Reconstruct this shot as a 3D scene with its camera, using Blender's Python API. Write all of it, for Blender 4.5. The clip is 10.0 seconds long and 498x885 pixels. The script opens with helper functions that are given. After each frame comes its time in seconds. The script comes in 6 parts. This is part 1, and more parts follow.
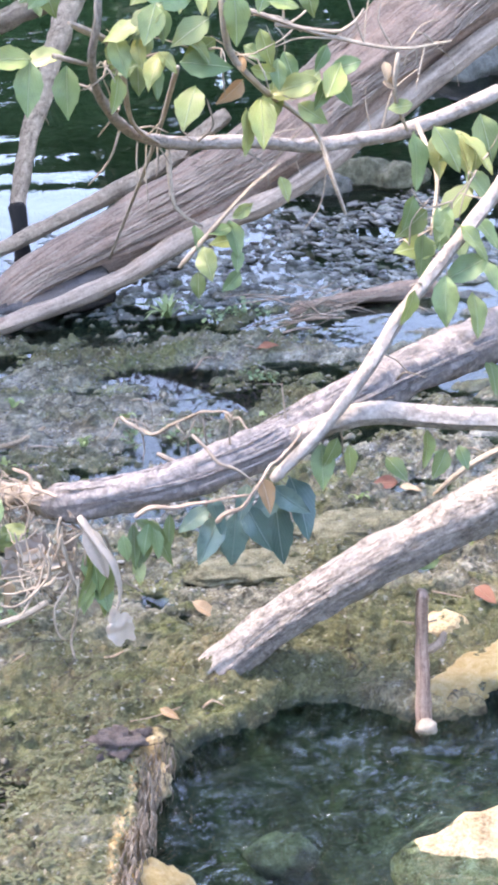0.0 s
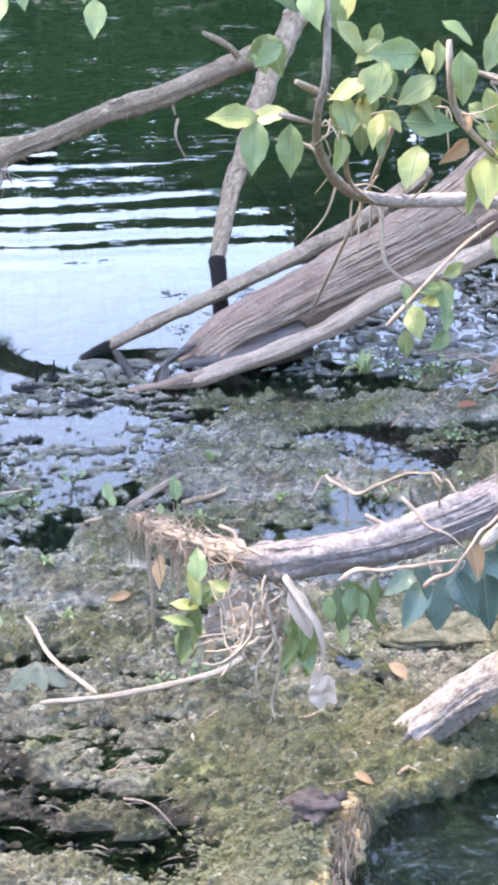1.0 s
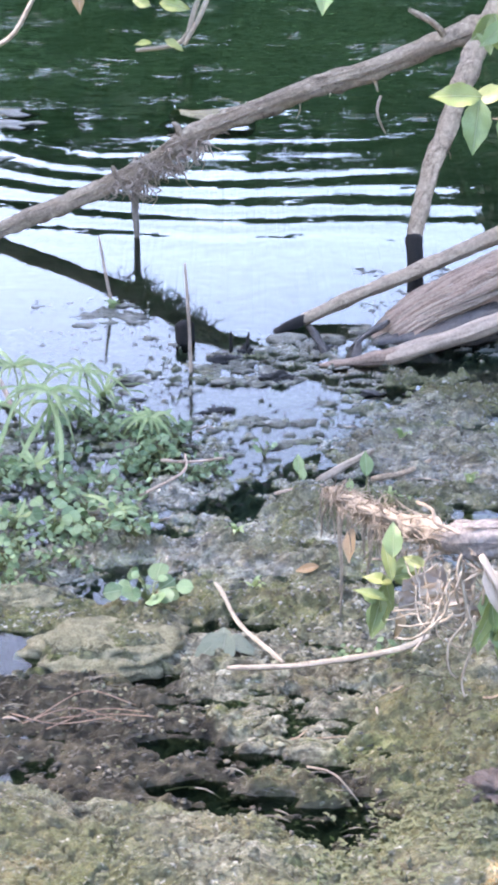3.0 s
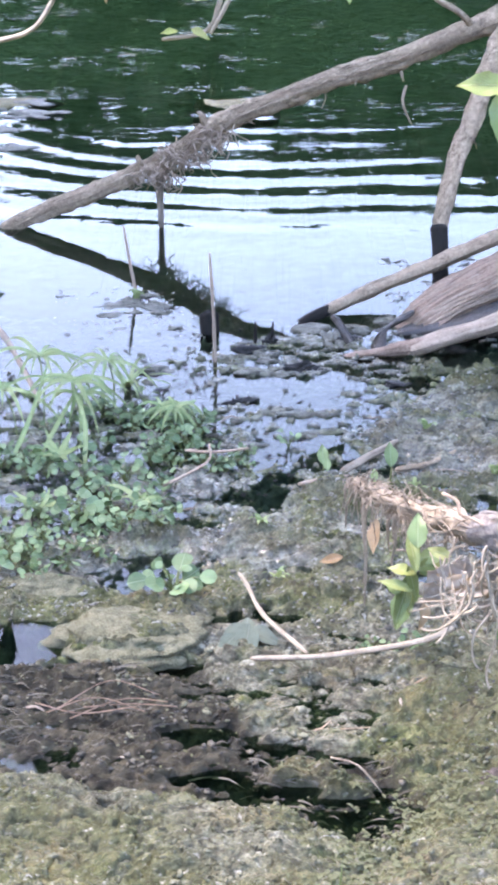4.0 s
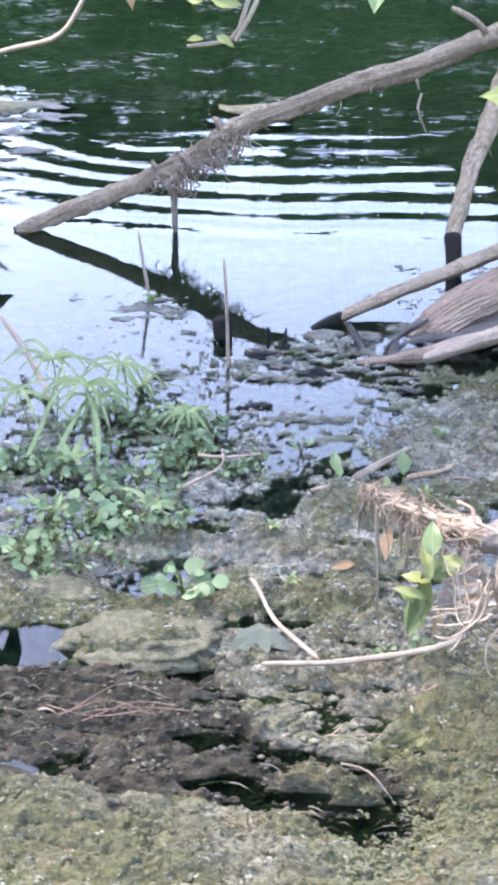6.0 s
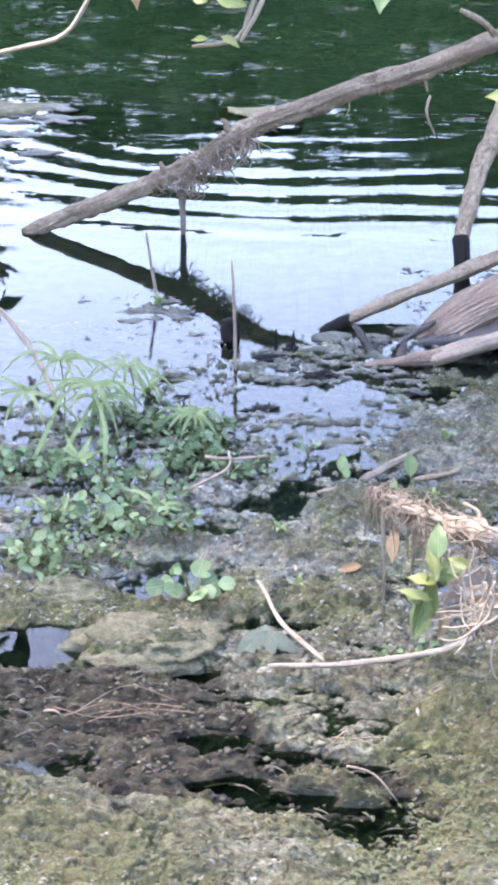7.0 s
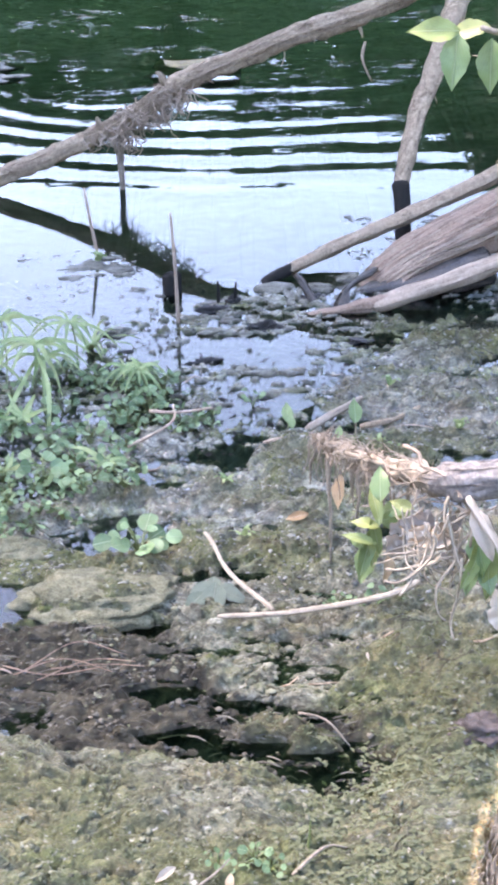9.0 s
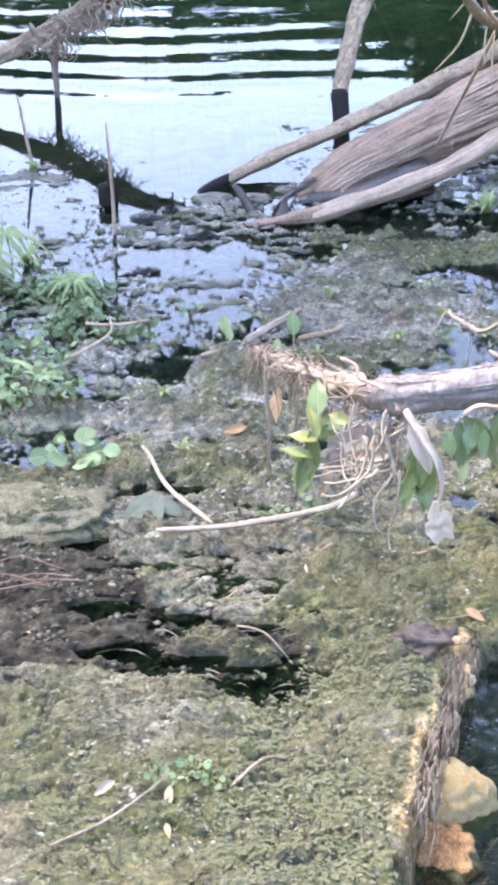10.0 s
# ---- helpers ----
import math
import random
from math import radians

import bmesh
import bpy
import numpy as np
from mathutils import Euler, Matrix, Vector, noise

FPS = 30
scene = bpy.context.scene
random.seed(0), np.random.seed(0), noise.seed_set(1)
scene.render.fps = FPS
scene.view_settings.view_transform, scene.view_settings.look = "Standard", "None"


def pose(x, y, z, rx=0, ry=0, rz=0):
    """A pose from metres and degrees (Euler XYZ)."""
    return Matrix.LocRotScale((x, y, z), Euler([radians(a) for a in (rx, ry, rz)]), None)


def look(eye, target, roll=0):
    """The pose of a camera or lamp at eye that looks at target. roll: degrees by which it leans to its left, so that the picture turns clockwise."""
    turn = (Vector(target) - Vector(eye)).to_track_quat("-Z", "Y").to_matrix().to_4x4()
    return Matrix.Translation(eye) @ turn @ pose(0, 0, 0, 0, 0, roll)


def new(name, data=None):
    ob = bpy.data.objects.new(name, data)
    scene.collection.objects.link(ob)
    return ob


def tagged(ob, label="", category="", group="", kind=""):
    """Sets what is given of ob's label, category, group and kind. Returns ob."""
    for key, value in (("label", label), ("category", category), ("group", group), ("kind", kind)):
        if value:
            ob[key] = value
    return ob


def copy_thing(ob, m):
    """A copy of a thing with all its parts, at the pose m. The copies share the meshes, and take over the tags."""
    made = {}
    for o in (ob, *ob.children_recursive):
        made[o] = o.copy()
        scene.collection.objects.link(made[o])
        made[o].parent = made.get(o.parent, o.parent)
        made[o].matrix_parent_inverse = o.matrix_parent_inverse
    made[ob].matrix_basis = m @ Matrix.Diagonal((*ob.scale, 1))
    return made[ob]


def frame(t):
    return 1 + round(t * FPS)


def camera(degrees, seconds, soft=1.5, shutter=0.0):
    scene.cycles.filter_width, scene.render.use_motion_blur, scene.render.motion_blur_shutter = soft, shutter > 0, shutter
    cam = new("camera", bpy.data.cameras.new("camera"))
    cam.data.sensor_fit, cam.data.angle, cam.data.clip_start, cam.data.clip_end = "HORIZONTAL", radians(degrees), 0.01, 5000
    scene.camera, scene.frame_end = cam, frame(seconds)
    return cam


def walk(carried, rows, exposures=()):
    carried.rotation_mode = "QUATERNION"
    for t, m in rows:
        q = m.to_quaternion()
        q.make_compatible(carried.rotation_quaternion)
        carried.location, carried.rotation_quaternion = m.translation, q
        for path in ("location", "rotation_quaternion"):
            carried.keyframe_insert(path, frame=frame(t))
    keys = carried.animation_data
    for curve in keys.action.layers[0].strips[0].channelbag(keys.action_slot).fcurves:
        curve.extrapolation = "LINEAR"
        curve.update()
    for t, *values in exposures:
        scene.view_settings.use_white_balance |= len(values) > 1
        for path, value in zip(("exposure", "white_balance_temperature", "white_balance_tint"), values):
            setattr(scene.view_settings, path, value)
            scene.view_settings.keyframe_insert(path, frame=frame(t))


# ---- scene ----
cam = camera(17.0, 10.0, soft=3.7)
PATH = [
    (0, (0.104, -0.179, 1.6), (0.529, 1.546, 0.68), 1.4),
    (0.5, (0.091, -0.178, 1.61), (0.406, 1.581, 0.712), -0.1),
    (1, (0.071, -0.142, 1.597), (0.29, 1.647, 0.73), -0.0),
    (1.5, (0.049, -0.157, 1.606), (0.189, 1.644, 0.748), 0.7),
    (2, (0.039, -0.167, 1.606), (0.108, 1.637, 0.746), 0.3),
    (2.5, (0.042, -0.168, 1.605), (0.076, 1.627, 0.724), -0.1),
    (3, (0.035, -0.162, 1.603), (0.044, 1.629, 0.712), -0.4),
    (4.5, (0.032, -0.158, 1.601), (0.009, 1.626, 0.698), -0.6),
    (5, (0.024, -0.162, 1.602), (0.014, 1.624, 0.702), -0.1),
    (5.5, (0.019, -0.165, 1.606), (0.002, 1.622, 0.708), -0.0),
    (7, (0.025, -0.162, 1.602), (-0.013, 1.628, 0.709), -0.0),
    (7.5, (0.031, -0.166, 1.6), (0.004, 1.622, 0.705), -0.4),
    (8, (0.038, -0.172, 1.603), (0.011, 1.617, 0.71), -1.1),
    (8.5, (0.041, -0.179, 1.6), (0.034, 1.609, 0.705), -1.2),
    (9, (0.048, -0.158, 1.586), (0.062, 1.608, 0.648), -1.3),
    (9.5, (0.053, -0.142, 1.579), (0.105, 1.577, 0.559), -1.5),
    (10, (0.052, -0.142, 1.581), (0.135, 1.569, 0.549), -0.4),
]
walk(cam, [(t, look(eye, target, roll)) for t, eye, target, roll in PATH], [(0.0, 4.08, 7050, 23), (1.0, 4.17, 7050, 23), (8.6, 4.17, 7050, 23), (9.4, 4.2, 7050, 23), (10.0, 4.25, 7050, 23)])

# ---- world and light ----
SUN_EL, SUN_AZ = radians(57), radians(-50)
world = bpy.data.worlds.new("world")
scene.world = world
world.use_nodes = True
wn, wl = world.node_tree.nodes, world.node_tree.links
sky = wn.new("ShaderNodeTexSky")
sky.sky_type, sky.sun_disc = "NISHITA", False
sky.sun_elevation, sky.sun_rotation = SUN_EL, SUN_AZ
sky.dust_density, sky.ozone_density = 1.2, 2.0
wl.new(sky.outputs[0], wn["Background"].inputs[0])
wn["Background"].inputs[1].default_value = 0.135
sun = new("sun", bpy.data.lights.new("sun", "SUN"))
sun.data.energy, sun.data.angle, sun.data.color = 1.2, radians(24), (1.0, 0.94, 0.86)
SUN_DIR = Vector((math.sin(SUN_AZ) * math.cos(SUN_EL), math.cos(SUN_AZ) * math.cos(SUN_EL), math.sin(SUN_EL)))
sun.matrix_world = look(SUN_DIR * 30, (0, 0, 0))


# ---- noise ----
TABLE = np.random.RandomState(7).rand(256, 256) * 2 - 1


def vnoise(x, y):
    xi, yi = np.floor(x).astype(int), np.floor(y).astype(int)
    fx, fy = x - xi, y - yi
    fx, fy = fx * fx * (3 - 2 * fx), fy * fy * (3 - 2 * fy)
    a, b = TABLE[xi & 255, yi & 255], TABLE[(xi + 1) & 255, yi & 255]
    c, d = TABLE[xi & 255, (yi + 1) & 255], TABLE[(xi + 1) & 255, (yi + 1) & 255]
    return (a + (b - a) * fx) * (1 - fy) + (c + (d - c) * fx) * fy


def fbm(x, y, octaves=4):
    x, y = np.asarray(x, float), np.asarray(y, float)
    total, amp, norm = 0, 1.0, 0
    for k in range(octaves):
        total = total + amp * vnoise(x + 17.3 * k, y + 9.1 * k)
        norm += amp
        x, y, amp = x * 2.03, y * 2.03, amp * 0.5
    return total / norm * 1.6


def cells(x, y):
    """Distance to the borders of irregular cells, 0 on a border."""
    x, y = np.asarray(x, float), np.asarray(y, float)
    xi, yi = np.floor(x).astype(int), np.floor(y).astype(int)
    first, second = np.full(x.shape, 9.0), np.full(x.shape, 9.0)
    for dx in (-1, 0, 1):
        for dy in (-1, 0, 1):
            a, b = (xi + dx) & 255, (yi + dy) & 255
            d = np.hypot(xi + dx + 0.5 + 0.45 * TABLE[a, b] - x, yi + dy + 0.5 + 0.45 * TABLE[b, (a + 57) & 255] - y)
            second = np.minimum(second, np.maximum(first, d))
            first = np.minimum(first, d)
    return second - first


def smooth(v):
    v = np.clip(v, 0, 1)
    return v * v * (3 - 2 * v)


# ---- materials ----
def material(name):
    m = bpy.data.materials.new(name)
    m.use_nodes = True
    nt = m.node_tree
    return m, nt.nodes, nt.links, nt.nodes["Principled BSDF"]


def ramp(nodes, links, source, stops):
    r = nodes.new("ShaderNodeValToRGB")
    while len(r.color_ramp.elements) < len(stops):
        r.color_ramp.elements.new(0.5)
    for e, (at, c) in zip(r.color_ramp.elements, stops):
        e.position, e.color = at, (*c, 1)
    links.new(source, r.inputs[0])
    return r.outputs[0]


def noise_tex(nodes, links, vector, scale, detail=6, rough=0.6, distort=0.0):
    n = nodes.new("ShaderNodeTexNoise")
    n.inputs["Scale"].default_value, n.inputs["Detail"].default_value = scale, detail
    n.inputs["Roughness"].default_value, n.inputs["Distortion"].default_value = rough, distort
    links.new(vector, n.inputs["Vector"])
    return n.outputs[0]


def stretched(nodes, links, vector, scale):
    m = nodes.new("ShaderNodeMapping")
    m.inputs["Scale"].default_value = scale
    links.new(vector, m.inputs["Vector"])
    return m.outputs[0]


def mixed(nodes, links, fac, a, b, blend="MIX"):
    m = nodes.new("ShaderNodeMix")
    m.data_type, m.blend_type = "RGBA", blend
    for socket, v in ((m.inputs[0], fac), (m.inputs[6], a), (m.inputs[7], b)):
        if isinstance(v, (int, float)):
            socket.default_value = v
        elif isinstance(v, tuple):
            socket.default_value = (*v, 1)
        else:
            links.new(v, socket)
    return m.outputs[2]


def bumped(nodes, links, bsdf, height, distance, strength=1.0):
    b = nodes.new("ShaderNodeBump")
    b.inputs["Distance"].default_value, b.inputs["Strength"].default_value = distance, strength
    links.new(height, b.inputs["Height"])
    links.new(b.outputs[0], bsdf.inputs["Normal"])
    return b


def position(nodes):
    return nodes.new("ShaderNodeNewGeometry").outputs["Position"]


def spread(nodes, links, value, low, high):
    m = nodes.new("ShaderNodeMapRange")
    m.inputs["From Min"].default_value, m.inputs["From Max"].default_value = low, high
    links.new(value, m.inputs["Value"])
    return m.outputs[0]


def bark_material(name, dark, mid, pale, along=6.0, around=90.0, relief=0.004, rough=0.85):
    """Wood with its grain along the length; the UV map is in metres."""
    m, n, l, p = material(name)
    dark, mid, pale = (tuple(c * k for c, k in zip(tone, (1.08, 0.97, 0.8))) for tone in (dark, mid, pale))
    uv = n.new("ShaderNodeUVMap").outputs[0]
    grain = noise_tex(n, l, stretched(n, l, uv, (along, around, 1)), 1.0, 8, 0.65, 0.6)
    blotch = noise_tex(n, l, position(n), 14, 5, 0.6)
    fine = noise_tex(n, l, position(n), 160, 4, 0.7)
    col = ramp(n, l, grain, [(0.36, dark), (0.5, mid), (0.66, pale)])
    col = mixed(n, l, spread(n, l, blotch, 0.42, 0.72), col, tuple(0.55 * a + 0.45 * b for a, b in zip(mid, pale)))
    col = mixed(n, l, 0.35, col, ramp(n, l, fine, [(0.3, dark), (0.7, pale)]))
    l.new(col, p.inputs["Base Color"])
    p.inputs["Roughness"].default_value = rough
    both = n.new("ShaderNodeMath")
    both.operation, both.inputs[1].default_value = "MULTIPLY_ADD", 0.25
    l.new(fine, both.inputs[0])
    l.new(grain, both.inputs[2])
    bumped(n, l, p, both.outputs[0], relief)
    return m


def leaf_material(name, low, high, vein, rough=0.42):
    m, n, l, p = material(name)
    info = n.new("ShaderNodeObjectInfo").outputs["Random"]
    uv = n.new("ShaderNodeUVMap").outputs[0]
    split = n.new("ShaderNodeSeparateXYZ")
    l.new(uv, split.inputs[0])
    col = mixed(n, l, info, low, high)
    spots = noise_tex(n, l, position(n), 90, 5, 0.7)
    col = mixed(n, l, spread(n, l, spots, 0.5, 0.85), col, tuple(c * 0.55 for c in high))
    # midrib and side veins
    side = n.new("ShaderNodeMath")
    side.operation, side.inputs[1].default_value = "ABSOLUTE", 0
    l.new(split.outputs[0], side.inputs[0])
    rib = spread(n, l, side.outputs[0], 0.05, 0.0)
    w = n.new("ShaderNodeTexWave")
    w.inputs["Scale"].default_value, w.inputs["Distortion"].default_value = 2.2, 0.6
    tilt = n.new("ShaderNodeMath")
    tilt.operation, tilt.inputs[1].default_value = "MULTIPLY_ADD", -0.7
    l.new(side.outputs[0], tilt.inputs[0])
    l.new(split.outputs[1], tilt.inputs[2])
    comb = n.new("ShaderNodeCombineXYZ")
    l.new(tilt.outputs[0], comb.inputs[0])
    l.new(comb.outputs[0], w.inputs["Vector"])
    veins = spread(n, l, w.outputs[1], 0.86, 1.0)
    both = n.new("ShaderNodeMath")
    both.operation = "MAXIMUM"
    l.new(rib, both.inputs[0])
    half = n.new("ShaderNodeMath")
    half.operation, half.inputs[1].default_value = "MULTIPLY", 0.18
    l.new(veins, half.inputs[0])
    l.new(half.outputs[0], both.inputs[1])
    col = mixed(n, l, both.outputs[0], col, vein)
    l.new(col, p.inputs["Base Color"])
    p.inputs["Roughness"].default_value = rough
    bumped(n, l, p, both.outputs[0], 0.0008)
    t = n.new("ShaderNodeBsdfTranslucent")
    l.new(col, t.inputs[0])
    mix = n.new("ShaderNodeMixShader")
    mix.inputs[0].default_value = 0.35
    l.new(p.outputs[0], mix.inputs[1])
    l.new(t.outputs[0], mix.inputs[2])
    l.new(mix.outputs[0], n["Material Output"].inputs[0])
    return m


def stone_material(name, dark, mid, pale, rough=0.6, scale=30.0, relief=0.004):
    m, n, l, p = material(name)
    pos = position(n)
    big, fine = noise_tex(n, l, pos, scale, 6, 0.65), noise_tex(n, l, pos, scale * 7, 4, 0.7)
    col = ramp(n, l, big, [(0.34, dark), (0.5, mid), (0.66, pale)])
    col = mixed(n, l, 0.42, col, ramp(n, l, fine, [(0.38, dark), (0.62, pale)]))
    l.new(col, p.inputs["Base Color"])
    p.inputs["Roughness"].default_value = rough
    bumped(n, l, p, fine, relief)
    return m


def ground_material():
    m, n, l, p = material("wet_mud_and_algae")
    pos = position(n)
    moss = n.new("ShaderNodeAttribute")
    moss.attribute_name = "moss"
    silt_shade = n.new("ShaderNodeAttribute")
    silt_shade.attribute_name = "silt_shade"
    flow = noise_tex(n, l, stretched(n, l, pos, (9, 17, 12)), 1.0, 8, 0.68, 0.8)
    lump = noise_tex(n, l, pos, 26, 7, 0.68)
    grit = noise_tex(n, l, pos, 150, 5, 0.72)
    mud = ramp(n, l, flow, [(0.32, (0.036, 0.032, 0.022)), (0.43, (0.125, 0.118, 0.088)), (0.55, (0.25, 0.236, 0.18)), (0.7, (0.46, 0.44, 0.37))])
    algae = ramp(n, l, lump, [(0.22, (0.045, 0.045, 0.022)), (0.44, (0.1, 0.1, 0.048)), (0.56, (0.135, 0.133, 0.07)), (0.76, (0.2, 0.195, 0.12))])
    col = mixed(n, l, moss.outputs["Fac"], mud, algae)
    ochre = n.new("ShaderNodeAttribute")
    ochre.attribute_name = "ochre"
    col = mixed(n, l, ochre.outputs["Fac"], col, ramp(n, l, lump, [(0.36, (0.22, 0.12, 0.05)), (0.5, (0.45, 0.32, 0.16)), (0.64, (0.64, 0.5, 0.3))]))
    tuft = noise_tex(n, l, stretched(n, l, pos, (4.2, 8.5, 6)), 1.0, 6, 0.62, 0.5)
    col = mixed(n, l, spread(n, l, tuft, 0.5, 0.62), col, ramp(n, l, lump, [(0.3, (0.05, 0.056, 0.02)), (0.5, (0.132, 0.14, 0.058)), (0.7, (0.22, 0.22, 0.112))]))
    tan = noise_tex(n, l, pos, 9, 5, 0.6)
    col = mixed(n, l, spread(n, l, tan, 0.54, 0.8), col, (0.23, 0.18, 0.105))
    col = mixed(n, l, 0.45, col, ramp(n, l, grit, [(0.38, (0.06, 0.055, 0.04)), (0.5, (0.42, 0.42, 0.38)), (0.62, (0.8, 0.79, 0.72))]), "OVERLAY")
    speck = noise_tex(n, l, stretched(n, l, pos, (60, 110, 60)), 1.0, 3, 0.6)
    col = mixed(n, l, spread(n, l, speck, 0.31, 0.24), col, (0.05, 0.026, 0.018))
    col = mixed(n, l, spread(n, l, speck, 0.62, 0.72), col, (0.42, 0.4, 0.34))
    wrinkle = noise_tex(n, l, stretched(n, l, pos, (30, 70, 40)), 1.0, 5, 0.65, 0.9)
    plain = n.new("ShaderNodeMapRange")
    plain.inputs["To Min"].default_value, plain.inputs["To Max"].default_value = 0.6, 0.2
    l.new(moss.outputs["Fac"], plain.inputs["Value"])
    col = mixed(n, l, plain.outputs[0], col, ramp(n, l, wrinkle, [(0.36, (0.08, 0.075, 0.06)), (0.5, (0.46, 0.46, 0.44)), (0.64, (0.8, 0.8, 0.78))]), "OVERLAY")
    warp = n.new("ShaderNodeVectorMath")
    warp.operation = "MULTIPLY_ADD"
    swirl = n.new("ShaderNodeTexNoise")
    swirl.inputs["Scale"].default_value = 16
    l.new(pos, swirl.inputs["Vector"])
    l.new(swirl.outputs["Color"], warp.inputs[0])
    warp.inputs[1].default_value = (1.0, 1.0, 1.0)
    l.new(stretched(n, l, pos, (9, 18, 9)), warp.inputs[2])
    split = n.new("ShaderNodeTexVoronoi")
    split.feature = "DISTANCE_TO_EDGE"
    split.inputs["Scale"].default_value = 1.0
    l.new(warp.outputs[0], split.inputs["Vector"])
    here = n.new("ShaderNodeMath")
    here.operation = "MULTIPLY"
    l.new(spread(n, l, split.outputs["Distance"], 0.04, 0.008), here.inputs[0])
    l.new(spread(n, l, noise_tex(n, l, pos, 7, 3, 0.5), 0.5, 0.64), here.inputs[1])
    # thin crack lines, their darkness painted into the colour
    col = mixed(n, l, here.outputs[0], col, (0.055, 0.048, 0.03))
    brown = n.new("ShaderNodeAttribute")
    brown.attribute_name = "brown"
    weed = noise_tex(n, l, stretched(n, l, pos, (14, 34, 20)), 1.0, 6, 0.6, 1.2)
    col = mixed(n, l, brown.outputs["Fac"], col, ramp(n, l, weed, [(0.3, (0.006, 0.0055, 0.004)), (0.43, (0.022, 0.019, 0.012)), (0.56, (0.056, 0.048, 0.03)), (0.72, (0.115, 0.1, 0.066))]))
    # silt colour that also carries painted shade: cracks, ledge foot, under the trunk
    col = mixed(n, l, silt_shade.outputs["Fac"], col, ramp(n, l, lump, [(0.35, (0.013, 0.021, 0.017)), (0.6, (0.036, 0.05, 0.04))]))
    l.new(col, p.inputs["Base Color"])
    wet = noise_tex(n, l, stretched(n, l, pos, (5, 11, 5)), 1.3, 6, 0.65)
    r = n.new("ShaderNodeMapRange")
    r.inputs["From Min"].default_value, r.inputs["From Max"].default_value = 0.4, 0.62
    r.inputs["To Min"].default_value, r.inputs["To Max"].default_value = 0.2, 0.8
    l.new(wet, r.inputs["Value"])
    damp = n.new("ShaderNodeAttribute")
    damp.attribute_name = "damp"
    shine = n.new("ShaderNodeMapRange")
    shine.inputs["To Min"].default_value, shine.inputs["To Max"].default_value = 1.0, 0.42
    l.new(damp.outputs["Fac"], shine.inputs["Value"])
    rough = n.new("ShaderNodeMath")
    rough.operation = "MULTIPLY"
    l.new(r.outputs[0], rough.inputs[0])
    l.new(shine.outputs[0], rough.inputs[1])
    slime = n.new("ShaderNodeMath")
    slime.operation, slime.inputs[1].default_value, slime.use_clamp = "MULTIPLY_ADD", 0.6, True
    l.new(silt_shade.outputs["Fac"], slime.inputs[0])
    l.new(rough.outputs[0], slime.inputs[2])
    l.new(slime.outputs[0], p.inputs["Roughness"])
    gloss = n.new("ShaderNodeMapRange")
    gloss.inputs["To Min"].default_value, gloss.inputs["To Max"].default_value = 0.2, 0.9
    l.new(damp.outputs["Fac"], gloss.inputs["Value"])
    l.new(gloss.outputs[0], p.inputs["Specular IOR Level"])
    film = n.new("ShaderNodeMath")
    film.operation = "MULTIPLY"
    l.new(damp.outputs["Fac"], film.inputs[0])
    l.new(spread(n, l, noise_tex(n, l, stretched(n, l, pos, (16, 24, 16)), 1.0, 5, 0.65, 0.4), 0.47, 0.53), film.inputs[1])
    thin = n.new("ShaderNodeMath")
    thin.operation, thin.inputs[1].default_value = "MULTIPLY", 1.0
    l.new(film.outputs[0], thin.inputs[0])
    l.new(thin.outputs[0], p.inputs["Coat Weight"])
    p.inputs["Coat Roughness"].default_value, p.inputs["Coat IOR"].default_value = 0.03, 1.36
    skin = n.new("ShaderNodeBump")
    skin.inputs["Distance"].default_value = 0.0014
    l.new(lump, skin.inputs["Height"])
    l.new(skin.outputs[0], p.inputs["Coat Normal"])
    h = n.new("ShaderNodeMath")
    h.operation, h.inputs[1].default_value = "MULTIPLY_ADD", 0.75
    l.new(grit, h.inputs[0])
    l.new(lump, h.inputs[2])
    h2 = n.new("ShaderNodeMath")
    h2.operation, h2.inputs[1].default_value = "MULTIPLY_ADD", 1.1
    l.new(wrinkle, h2.inputs[0])
    l.new(h.outputs[0], h2.inputs[2])
    bumped(n, l, p, h2.outputs[0], 0.008)
    return m


